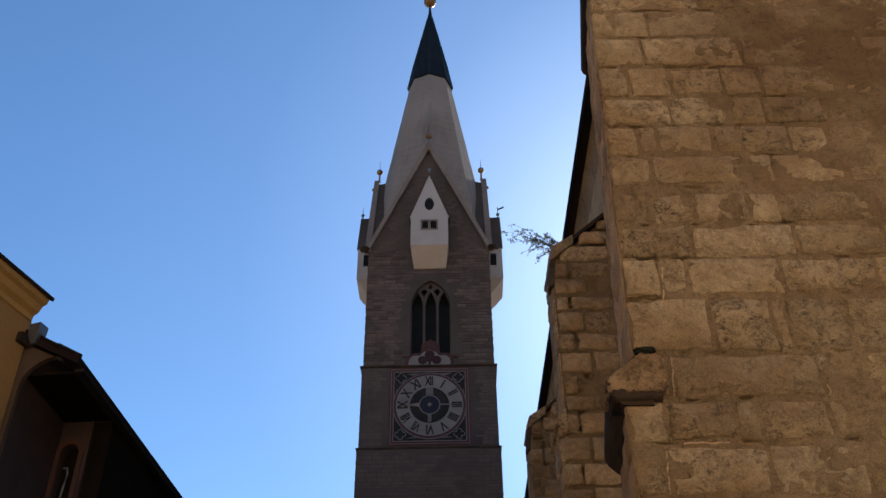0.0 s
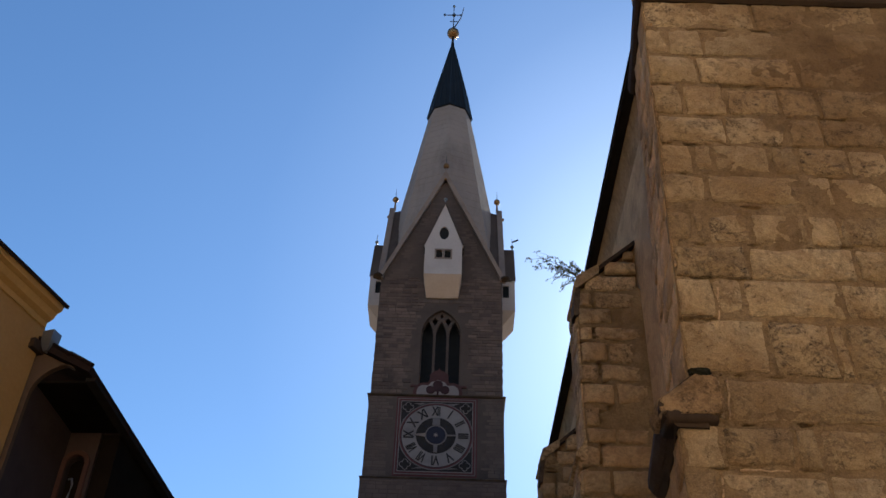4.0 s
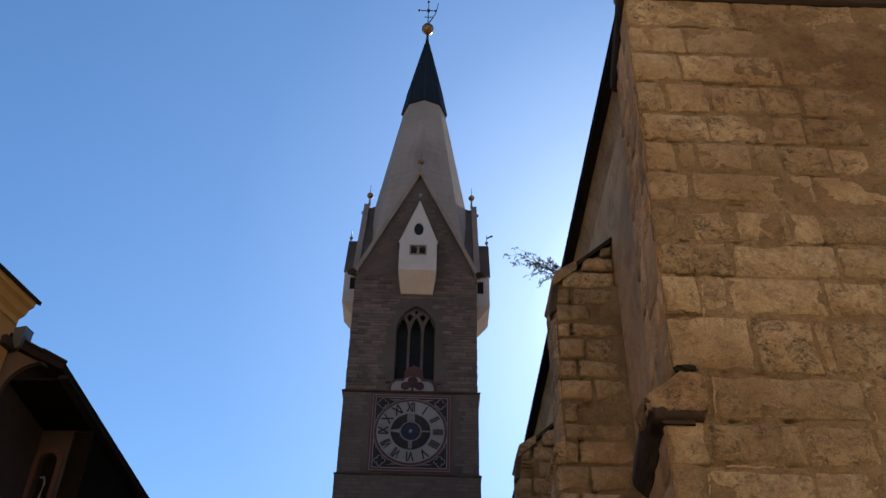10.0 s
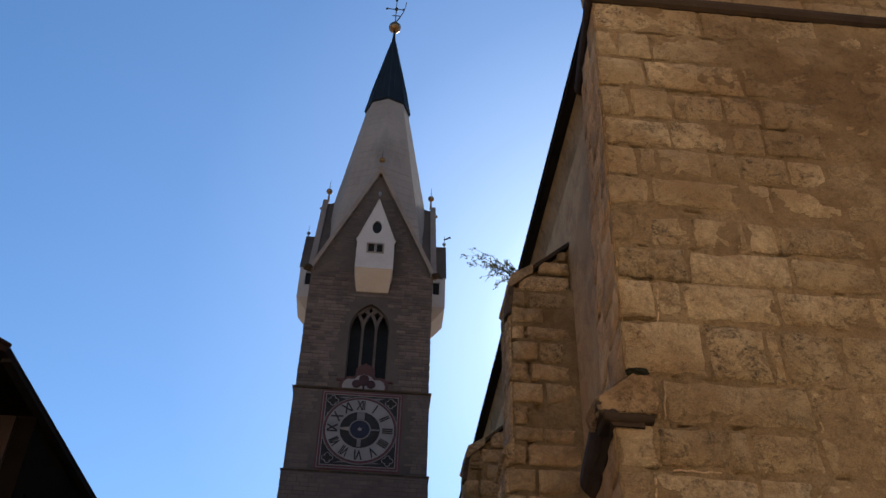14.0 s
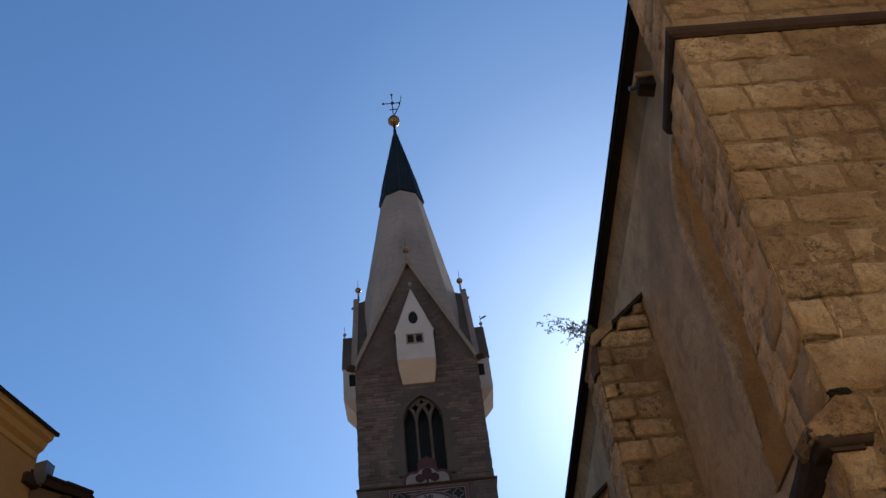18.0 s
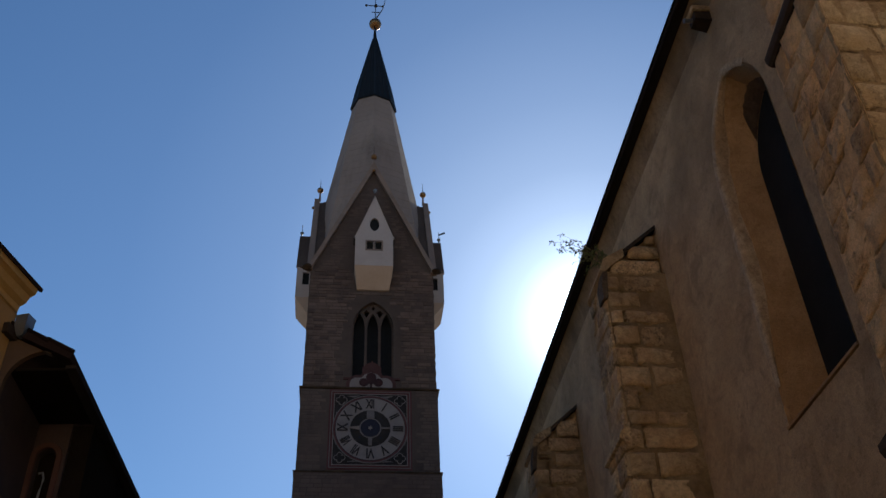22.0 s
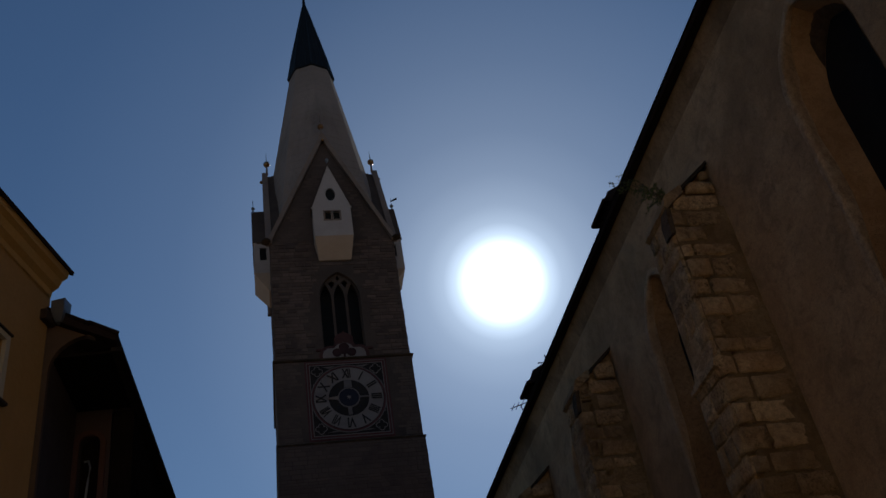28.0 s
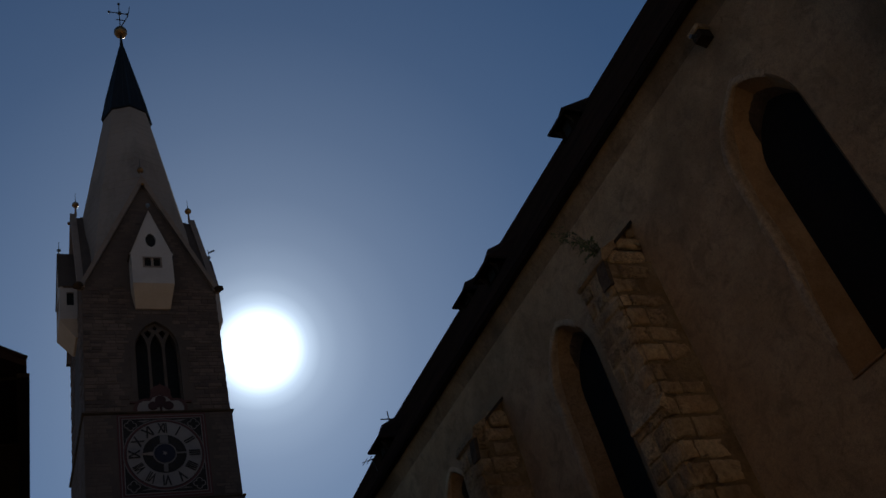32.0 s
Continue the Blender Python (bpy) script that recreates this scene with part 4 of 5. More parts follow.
GB, GA, GX = 39.05, 48.3, 4.0
for k in range(4):
    M = round_tower(k)
    gable = part("gable", plate([(-H, 39.15), (H, 39.15), (0, GA - 0.25)], (), wy, wy + 0.55), TOWERMORTAR, tower, "steep stone gable with pale copings", M)
    bm = loft([[(-H + 0.1, y, 39.2), (0, y, GA - 0.18), (H - 0.1, y, 39.2)] for y in (wy + 0.4, TC)], True, True, True)
    part("gable_roof", bm, TOWERMORTAR, gable, "grey masonry roof behind the gable", M)
    for s in (-1, 1):
        pts = [(s * (GX + 0.11), GB - 0.15), (s * 0.0, GA + 0.12), (s * 0.0, GA - 0.62), (s * (GX - 0.16), GB - 0.15)]
        if s < 0:
            pts = pts[::-1]
        part("coping", plate(pts, (), wy - 0.24, wy + 0.14), COPING, gable, "pinkish raking coping", M)
        bm = bmesh.new()
        bmesh.ops.create_icosphere(bm, subdivisions=2, radius=0.24)
        for v in bm.verts:
            v.co *= 1 + 0.3 * noise.noise(v.co * 4 + Vector((s, k, 0)))
        bmesh.ops.transform(bm, matrix=Matrix.LocRotScale((s * (GX + 0.08), wy - 0.2, GB - 0.05), None, (1.35, 1.2, 0.6)), verts=bm.verts)
        if (M @ Vector((s * GX, wy, GB))).y < TC:
            part("gargoyle", bm, DARKSTONE, gable, "dark carved stone knob", M)
        else:
            bm.free()
    bm = tube([(0, wy + 0.12, GA - 0.1), (0, wy + 0.12, GA + 0.75)], 0.09, 8, None, 0.05)
    part("finial_post", bm, COPING, gable, "", M)
    bm = ball((0, wy + 0.12, GA + 0.92), 0.23)
    part("finial_ball", bm, GOLD, gable, "small gilded ball", M, True)
    part("gilded_knob", ball((0, wy - 0.30, GA - 0.78), 0.12, None, 10), GOLD, gable, "", M, True)
    part("finial_spike", tube([(0, wy + 0.12, GA + 1.1), (0, wy + 0.12, GA + 2.0)], 0.03, 6, None, 0.01), IRON, gable, "", M)

    # oriel
    ox, hw = 0.08, 1.20
    oriel = part("oriel", plate([(ox - hw, 38.68), (ox + hw, 38.68), (ox + hw, 40.90), (ox + hw + 0.10, 41.08), (ox, 44.72), (ox - hw - 0.10, 41.08), (ox - hw, 40.90)],
                                [[(ox - 0.46, 39.98), (ox - 0.07, 39.98), (ox - 0.07, 40.6), (ox - 0.46, 40.6)], [(ox + 0.07, 39.98), (ox + 0.46, 39.98), (ox + 0.46, 40.6), (ox + 0.07, 40.6)],
                                 [(ox + 0.31 * math.cos(a), 42.04 + 0.54 * math.sin(a)) for a in [2 * math.pi * q / 16 for q in range(16)]]],
                                wy - 1.02, wy - 0.82), WHITE, tower, "white plastered watchman's oriel with small windows", M)
    for s in (-1, 1):
        x0, x1 = sorted((ox + s * hw, ox + s * (hw - 0.18)))
        bm = plate([(-0.82, 38.68), (0.05, 38.68), (0.05, 41.05), (-0.82, 41.05)], [[(-0.62, 39.7), (-0.2, 39.7), (-0.2, 40.7), (-0.62, 40.7)]], x0, x1)
        part("side_wall", bm, WHITE, oriel, "", M @ Matrix.Translation((0, wy, 0)) @ SIDE)
        part("side_window", box(ox + s * (hw - 0.14) - 0.02, wy - 0.66, 39.66, ox + s * (hw - 0.14) + 0.02, wy - 0.16, 40.74), VOID, oriel, "", M)
        v = [(ox, 44.78), (ox + s * (hw + 0.12), 41.07), (ox + s * (hw + 0.02), 41.03), (ox, 44.56)]
        part("roof", plate(v if s < 0 else v[::-1], (), wy - 1.08, wy + 0.02), TOWERMORTAR, oriel, "steep narrow roof slope", M)
    bm = loft([[(ox - hw, wy - 1.02, 38.68), (ox + hw, wy - 1.02, 38.68), (ox + hw, wy + 0.05, 38.68), (ox - hw, wy + 0.05, 38.68)],
               [(ox - hw + 0.06, wy - 0.8, 38.35), (ox + hw - 0.06, wy - 0.8, 38.35), (ox + hw - 0.06, wy + 0.05, 38.35), (ox - hw + 0.06, wy + 0.05, 38.35)],
               [(ox - hw + 0.2, wy - 0.12, 37.45), (ox + hw - 0.2, wy - 0.12, 37.45), (ox + hw - 0.2, wy + 0.05, 37.45), (ox - hw + 0.2, wy + 0.05, 37.45)]], True, True, True)
    part("corbel", bm, BOUNCECREAM, oriel, "sloping corbel, tinted cream for bounced light", M)
    for s in (-1, 1):
        part("pane", box(ox + s * 0.265 - 0.21, wy - 0.9, 39.95, ox + s * 0.265 + 0.21, wy - 0.88, 40.63), GLASS, oriel, "", M)
    frame_o = [[(ox - 0.56, 39.88), (ox + 0.56, 39.88), (ox + 0.56, 40.70), (ox - 0.56, 40.70)], [(ox - 0.46, 39.98), (ox - 0.05, 39.98), (ox - 0.05, 40.6), (ox - 0.46, 40.6)], [(ox + 0.05, 39.98), (ox + 0.46, 39.98), (ox + 0.46, 40.6), (ox + 0.05, 40.6)]]
    part("window_frame", plate(frame_o[0], frame_o[1:], wy - 1.05, wy - 0.95), COPING, oriel, "", M)
    part("oculus_pane", box(ox - 0.34, wy - 0.9, 41.5, ox + 0.34, wy - 0.88, 42.62), VOID, oriel, "", M)
    bm = tube([(ox, wy - 0.95, 44.6), (ox, wy - 0.95, 44.95)], 0.05, 6)
    ball((ox, wy - 0.95, 45.05), 0.13, bm, 10)
    part("finial", bm, ZINC, oriel, "", M)
    if k in (1, 3):
        bm = tube([(ox, wy - 0.95, 45.0), (ox, wy - 0.95, 45.75)], 0.02, 6)
        if k == 1:
            loft([[(ox + q, wy - 0.95, 45.42), (ox + q, wy - 1.42, 45.66), (ox + q, wy - 1.36, 45.80), (ox + q, wy - 0.95, 45.54)] for q in (-0.012, 0.012)], True, True, True, bm)
        part("vane", bm, IRON, oriel, "", M)


def octagon(r, z):
    """Eight corners, the four behind the gables kept inside the walls."""
    rs = [r if k % 2 else min(r, H - 0.12) for k in range(8)]
    return [(q * math.sin(math.pi / 4 * k), TC - q * math.cos(math.pi / 4 * k), z) for k, q in enumerate(rs)]


def spire_r(z):
    return 3.50 - 0.1655 * (z - 46.85)


rings, z = [], 40.5
while z < 58.5:
    h_ = random.uniform(0.55, 0.8)
    g = random.uniform(-0.006, 0.006)
    rings += [octagon(spire_r(z) - 0.018, z), octagon(spire_r(z + 0.025) + g, z + 0.025), octagon(spire_r(z + h_ - 0.025) + g, z + h_ - 0.025)]
    z += h_
bm = loft(rings, True, True, True)
spire = part("spire", bm, SPIRE, tower, "pale eight-sided masonry spire")
bm = loft([octagon(r, z) for r, z in ((1.66, 57.86), (1.79, 57.90), (1.79, 57.98), (1.56, 59.4), (1.50, 59.75), (1.42, 60.3), (0.16, 66.9), (0.11, 67.6), (0.09, 68.35))], True, True, True)
cap = part("copper_cap", bm, COPPER, tower, "dark green patinated copper cap")
for k in range(8):
    for f, r in ((0.0, 0.05), (0.33, 0.035), (0.67, 0.035)):
        a, b_ = (Vector(octagon(q, zq)[k]).lerp(Vector(octagon(q, zq)[(k + 1) % 8]), f) for q, zq in ((1.43, 60.3), (0.20, 66.7)))
        a0 = Vector(octagon(1.79, 57.98)[k]).lerp(Vector(octagon(1.79, 57.98)[(k + 1) % 8]), f)
        a1 = Vector(octagon(1.56, 59.4)[k]).lerp(Vector(octagon(1.56, 59.4)[(k + 1) % 8]), f)
        part("standing_seam", tube([a0, a1, a, b_], r, 6, None, r * 0.6), SEAM, cap)
part("ball", ball((0, TC, 68.75), 0.52, None, 24), GOLD, tower, "large gilded ball under the vane", smooth=True)
vane = part("weather_vane", tube([(0, TC, 69.1), (0, TC, 72.5)], 0.045, 6, None, 0.03), IRON, tower, "wrought iron cross and vane")
bm = tube([(-0.75, TC, 71.3), (0.6, TC, 71.3)], 0.045, 6)
part("cross_arm", bm, IRON, vane)
for x, z, r in ((-0.8, 71.3, 0.12), (0.62, 71.3, 0.1), (0, 72.55, 0.12), (0.02, 71.3, 0.17)):
    part("knob", ball((x, TC, z), r, None, 8), IRON, vane)
part("cross_arm", tube([(-0.32, TC, 70.4), (0.36, TC, 70.4)], 0.045, 6), IRON, vane)
part("pennant", tube([(0.06, TC, 69.5), (0.35, TC, 70.2), (0.62, TC, 70.9), (0.78, TC, 71.7), (0.86, TC, 72.4)], 0.055, 6, None, 0.03), IRON, vane)


def rubble(name, half, z0, z1, face, keep=None, row=(0.17, 0.29), wide=(0.3, 0.85), mat=None, proud=0.04):
    """Courses of small stones over one tower face, joined."""
    verts, faces = [], []
    z = z0
    while z < z1 - 0.1:
        h = random.uniform(*row)
        u = -half + random.uniform(-0.2, 0.1)
        while u < half:
            w = random.uniform(*wide)
            a, b_ = max(u, -half) + 0.02, min(u + w, half) - 0.02
            u += w
            lo, hi = z + 0.015, min(z + h, z1) - 0.015
            if b_ - a < 0.1 or (keep and not all(keep(x, q) for x in (a, b_) for q in (lo, hi))):
                continue
            d, i = random.uniform(0.004, proud), len(verts)
            e = 0.02
            verts += [(a, 0, lo), (b_, 0, lo), (b_, 0, hi), (a, 0, hi)]
            verts += [(a + e * random.random(), -d, lo + e), (b_ - e, -d, lo + e * random.random()), (b_ - e * random.random(), -d, hi - e), (a + e, -d, hi - e * random.random())]
            faces += [(i + 4, i + 5, i + 6, i + 7), (i, i + 1, i + 5, i + 4), (i + 1, i + 2, i + 6, i + 5), (i + 2, i + 3, i + 7, i + 6), (i + 3, i, i + 4, i + 7)]
        z += h
    me = bpy.data.meshes.new(name)
    me.from_pydata(verts, [], faces)
    me.transform(round_tower(face) @ Matrix.Translation((0, TC - half - 0.001, 0)))
    me.materials.append(mat or TOWERSTONE)
    ob = new(name, me)
    ob.parent = tower
    return tagged(ob, "coursed grey rubble stones", kind="stuff")


def clear_front(x, z):
    inside_panel = -2.45 < x < 2.6 and 25.2 < z < 30.5
    opening = abs(x - 0.12) < 1.55 and 30.3 < z < 34.8 or (34.7 <= z < 37.1 and abs(x - 0.12) < 1.55 * math.sqrt(max(0, 1 - ((z - 34.7) / 2.4) ** 1.6)))
    corbel = abs(x - 0.08) < 1.05 and z > 37.4
    return not (inside_panel or opening or corbel)


def in_gable(x, z):
    return abs(x) < (GA - 0.5 - z) / (GA - 39.1) * 3.75 and not (abs(x - 0.08) < 1.25 and z < 41.2) and not (abs(x - 0.08) < 1.25 - (z - 41) * 0.36 and z < 44.5)


for k in (0, 1, 3):
    rubble("rubble", 4.02, 15.0, 25.0, k, clear_front if k == 0 else None, mat=TOWERASHLAR, proud=0.02)
    rubble("rubble", 3.93, 25.3, 30.3, k, clear_front if k == 0 else None, mat=TOWERASHLAR, proud=0.015)
    rubble("rubble", H, 30.55, 39.1, k, clear_front)
    rubble("rubble", H, 39.1, 47.0, k, in_gable, mat=TOWERASHLAR, proud=0.015)

# ---- houses across the street ----
HM = Matrix.Translation((-8.86, -28.62, 0)) @ pose(0, 0, 0, 0, 0, -16.2)     # far street corner of the ochre house; +y runs on down the street
ochre = thing("ochre_house", "ochre plastered town house with moulded cornice", "house", HM)
opens, LEN = [], 24.0
for c in (-2.05, -4.9, -7.7, -10.2, -13.0, -15.8):
    for z in (3.2, 6.3, 9.1, 12.05):
        opens.append((c, z, 0.55, 1.35))
bm = plate([(-LEN, 0), (0, 0), (0, 15.8), (-LEN, 15.8)], [[(c - w, z), (c + w, z), (c + w, z + h), (c - w, z + h)] for c, z, w, h in opens], -0.5, 0.0)
part("wall", bm, OCHRE, ochre, "ochre plaster", SIDE)
part("flank_wall", box(-9.5, -0.5, 0, -0.5, 0, 15.8), OCHRE, ochre)
part("back_wall", box(-9.5, -LEN, 0, -9.0, -0.5, 15.8), OCHRE, ochre)
part("near_wall", box(-9.0, -LEN, 0, -0.5, -LEN + 0.5, 15.8), OCHRE, ochre)
cor = [(-0.1, 15.39), (0.05, 15.39), (0.08, 15.52), (0.22, 15.60), (0.30, 15.76), (0.42, 15.82), (0.46, 16.00), (-0.1, 16.04)]
part("cornice", loft([[(x, y, z) for x, z in cor] for y in (-LEN, -0.07)], True, True, True), OCHRETRIM, ochre, "paler moulded cornice")
rf = [(0.52, 16.04), (-4.5, 18.94), (-9.9, 16.04), (-9.9, 15.94), (-4.5, 18.79), (0.50, 15.94)]
part("roof", loft([[(x, y, z) for x, z in rf] for y in (-LEN - 0.2, 0.03)], True, True, True), TILE, ochre, "dark tiled roof edge")
for c, z, w, h in opens:
    wdw = part("window", plate([(c - w + 0.05, z + 0.05), (c + w - 0.05, z + 0.05), (c + w - 0.05, z + h - 0.05), (c - w + 0.05, z + h - 0.05)], (), -0.22, -0.2), GLASS, ochre, "tall window in a pale plaster surround", SIDE)
    o, i = [(c - w - 0.13, z - 0.1), (c + w + 0.13, z - 0.1), (c + w + 0.13, z + h + 0.12), (c - w - 0.13, z + h + 0.12)], [(c - w + 0.01, z + 0.01), (c + w - 0.01, z + 0.01), (c + w - 0.01, z + h - 0.01), (c - w + 0.01, z + h - 0.01)]
    part("surround", plate(o, [i], -0.06, 0.04), PALETRIM, wdw, "", SIDE)
    part("sill", box(-0.1, c - w - 0.2, z - 0.16, 0.13, c + w + 0.2, z - 0.08, 0.015), DARKSTONE, wdw)
    part("lintel_hood", box(-0.1, c - w - 0.16, z + h + 0.12, 0.09, c + w + 0.16, z + h + 0.17, 0.015), DARKSTONE, wdw)
    fr = plate([(c - w + 0.01, z + 0.01), (c + w - 0.01, z + 0.01), (c + w - 0.01, z + h - 0.01), (c - w + 0.01, z + h - 0.01)],
               [[(c - w + 0.09, z + 0.09), (c - 0.04, z + 0.09), (c - 0.04, z + h - 0.09), (c - w + 0.09, z + h - 0.09)], [(c + 0.04, z + 0.09), (c + w - 0.09, z + 0.09), (c + w - 0.09, z + h - 0.09), (c + 0.04, z + h - 0.09)]], -0.2, -0.13)
    part("frame", fr, PALETRIM, wdw, "", SIDE)
hop = loft([[(x * s + 0.28, y * s + 0.02, z) for x, y in ((-0.2, -0.2), (0.2, -0.2), (0.2, 0.2), (-0.2, 0.2))] for s, z in ((0.35, 14.66), (0.6, 14.80), (0.78, 14.95), (0.82, 15.22))], True, True, True)
hopper = part("rain_hopper", hop, ZINC, ochre, "grey zinc rainwater hopper")
part("bracket", box(-0.05, -0.35, 14.62, 0.15, 0.1, 14.9, 0.03), DARKSTONE, ochre)

DM = Matrix.Translation((-7.4, -28.6, 0)) @ pose(0, 0, 0, 0, 0, -1.8)
umber = thing("dark_house", "house with shade-dark plaster and overhanging tiled roof", "house", DM)
arc_pts = [(-0.46 + 0.90 * math.cos(a), 13.46 + 0.90 * math.sin(a)) for a in [math.pi * (0.5 + 0.5 * k / 10) for k in range(11)]]
loggia = [(-0.13, 9.6), (-0.13, 14.06), (-0.40, 14.33), *arc_pts, (-1.36, 9.6)]
bm = plate([(-5.5, 0), (-0.42, 0), (-0.42, 9.6), *loggia[:1:-1], (-0.42, 14.26), (-5.5, 16.72)], (), 0.0, 0.15)
part("gable_wall", bm, BROWNPLASTER, umber, "brown gable plaster round a dark arched loggia")
# shade in the loggia and at the corner is put into the plaster colours
part("corner_pier", box(-0.42, 0.02, 0, 0, 0.45, 9.6), UMBER, umber, "corner below the open loggia, shade painted near-black")
part("loggia_side", box(-1.62, 0.15, 9.3, -1.37, 2.79, 14.0), SHADEBROWN, umber)
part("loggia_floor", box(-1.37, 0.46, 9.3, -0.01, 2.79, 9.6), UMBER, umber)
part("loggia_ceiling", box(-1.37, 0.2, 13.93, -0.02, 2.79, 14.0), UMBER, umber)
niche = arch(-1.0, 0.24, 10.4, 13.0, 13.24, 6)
part("loggia_back", plate([(-1.62, 9.3), (-0.52, 9.3), (-0.52, 14.0), (-1.62, 14.0)], [niche], 2.8, 3.15), SHADEBROWN, umber, "back wall with a narrow arched niche")
part("niche_back", plate(arch(-1.0, 0.28, 10.3, 13.0, 13.3, 6), (), 3.05, 3.12), UMBER, umber)
bm = loft([[(u, y, z) for u, z in arch(-1.0, h_, 10.4, 13.0, 13.0 + h_, 6)] for h_, y in ((0.40, 2.79), (0.38, 2.74), (0.26, 2.74), (0.24, 2.80))], False)
part("niche_surround", bm, RUSTSTONE, umber, "rust-brown plaster surround of the niche")
part("niche_lamp", tube([(-1.06, 2.9, 11.3), (-1.0, 2.88, 12.1), (-0.97, 2.88, 12.45), (-1.02, 2.88, 12.62), (-1.12, 2.88, 12.60)], 0.028, 6), ZINC, umber, "pale curved bracket in the niche")
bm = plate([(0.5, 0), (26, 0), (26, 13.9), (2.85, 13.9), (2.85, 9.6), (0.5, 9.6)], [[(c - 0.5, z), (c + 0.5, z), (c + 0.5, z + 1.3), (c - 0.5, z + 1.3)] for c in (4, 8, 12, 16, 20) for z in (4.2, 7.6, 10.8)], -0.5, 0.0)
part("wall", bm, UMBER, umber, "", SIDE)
for c in (4, 8, 12, 16, 20):
    for z in (4.2, 7.6, 10.8):
        part("window", box(-0.3, c - 0.52, z - 0.02, -0.26, c + 0.52, z + 1.32), GLASS, umber)
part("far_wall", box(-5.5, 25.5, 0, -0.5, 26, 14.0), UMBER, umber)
vz = [(0.14, 14.22), (-5.9, 17.2), (-5.9, 16.98), (0.1, 14.04)]
part("roof", loft([[(x, y, z) for x, z in vz] for y in (-0.15, 26.3)], True, True, True), TILE, umber, "low dark tiled roof")
part("eaves_soffit", box(-0.05, 0.1, 13.92, 0.2, 26.2, 14.02), EAVEWOOD, umber)
for k in range(9):
    t_ = tube([(0.13 - 0.62 * k, -0.12, 14.24 + 0.306 * k), (0.13 - 0.62 * (k + 1.08), -0.12, 14.29 + 0.306 * (k + 1.08))], 0.07, 8, None, 0.055)
    part("verge_tile", t_, TILE, umber)
for k in range(60):
    t_ = tube([(0.10, -0.1 + 0.22 * k, 14.21), (-0.2, -0.1 + 0.22 * k, 14.42)], 0.035, 6, None, 0.03)
    part("eaves_tile", t_, TILE, umber)

# ---- shrub rooted in the buttress coping ----
shrub = thing("shrub", "thin self-sown shrub growing out of the buttress coping", "shrub", CH)
rnd = random.Random(7)
verts, faces = [], []


def leaf(c, s):
    q = Euler((rnd.uniform(0, 6.3), rnd.uniform(0, 6.3), rnd.uniform(0, 6.3))).to_matrix()
    i = len(verts)
    verts.extend(tuple(Vector(c) + q @ Vector(p) * s) for p in ((-1, 0, 0), (-0.2, -0.5, 0.14), (1.1, 0, 0), (-0.2, 0.5, 0.14)))
    faces.append((i, i + 1, i + 2, i + 3))


root = Vector((-1.00, 0.12, 13.66))
# tip, sag of each branch from the root
for tip, sag, many in (((-2.28, 0.02, 14.24), 0.22, 16), ((-2.02, -0.10, 14.32), 0.16, 16), ((-1.78, 0.22, 14.26), 0.10, 14), ((-1.52, 0.05, 14.20), 0.05, 12),
                       ((-1.84, -0.22, 13.78), 0.20, 14), ((-1.62, -0.02, 13.86), 0.14, 14), ((-1.24, 0.10, 14.26), 0.02, 9), ((-1.36, -0.15, 13.98), 0.06, 14), ((-1.18, -0.05, 13.95), 0.04, 12),
                       ((-2.05, 0.05, 13.98), 0.20, 16), ((-1.78, -0.12, 13.62), 0.16, 14), ((-1.50, 0.10, 13.62), 0.10, 14), ((-1.30, -0.10, 13.55), 0.05, 10)):
    tip, pts = Vector(tip), []
    for k in range(9):
        f = k / 8
        pts.append(root.lerp(tip, f) + Vector((rnd.uniform(-0.015, 0.015), rnd.uniform(-0.02, 0.02), sag * math.sin(math.pi * f) + rnd.uniform(-0.012, 0.012))))
    part("branch", tube(pts, 0.008, 5, None, 0.002), TWIG, shrub)
    for n in range(many):
        f = 0.25 + 0.75 * rnd.random() ** 0.7
        at = pts[min(8, int(f * 8))].lerp(pts[min(8, int(f * 8) + 1)], f * 8 % 1)
        end = at + Vector((rnd.uniform(-0.13, 0.02), rnd.uniform(-0.10, 0.10), rnd.uniform(-0.13, 0.09)))
        part("twig", tube([at, at.lerp(end, 0.5) + Vector((0, 0, 0.012)), end], 0.004, 4, None, 0.002), TWIG, shrub)
        for _ in range(5):
            leaf(at.lerp(end, rnd.uniform(0.2, 1.05)) + Vector((rnd.gauss(0, 0.016), rnd.gauss(0, 0.016), rnd.gauss(0, 0.016))), rnd.uniform(0.016, 0.032))
me = bpy.data.meshes.new("leaves")
me.from_pydata(verts, [], faces)
me.materials.append(LEAF)
lv = new("leaves", me)
lv.parent = shrub
tagged(lv, kind="stuff")

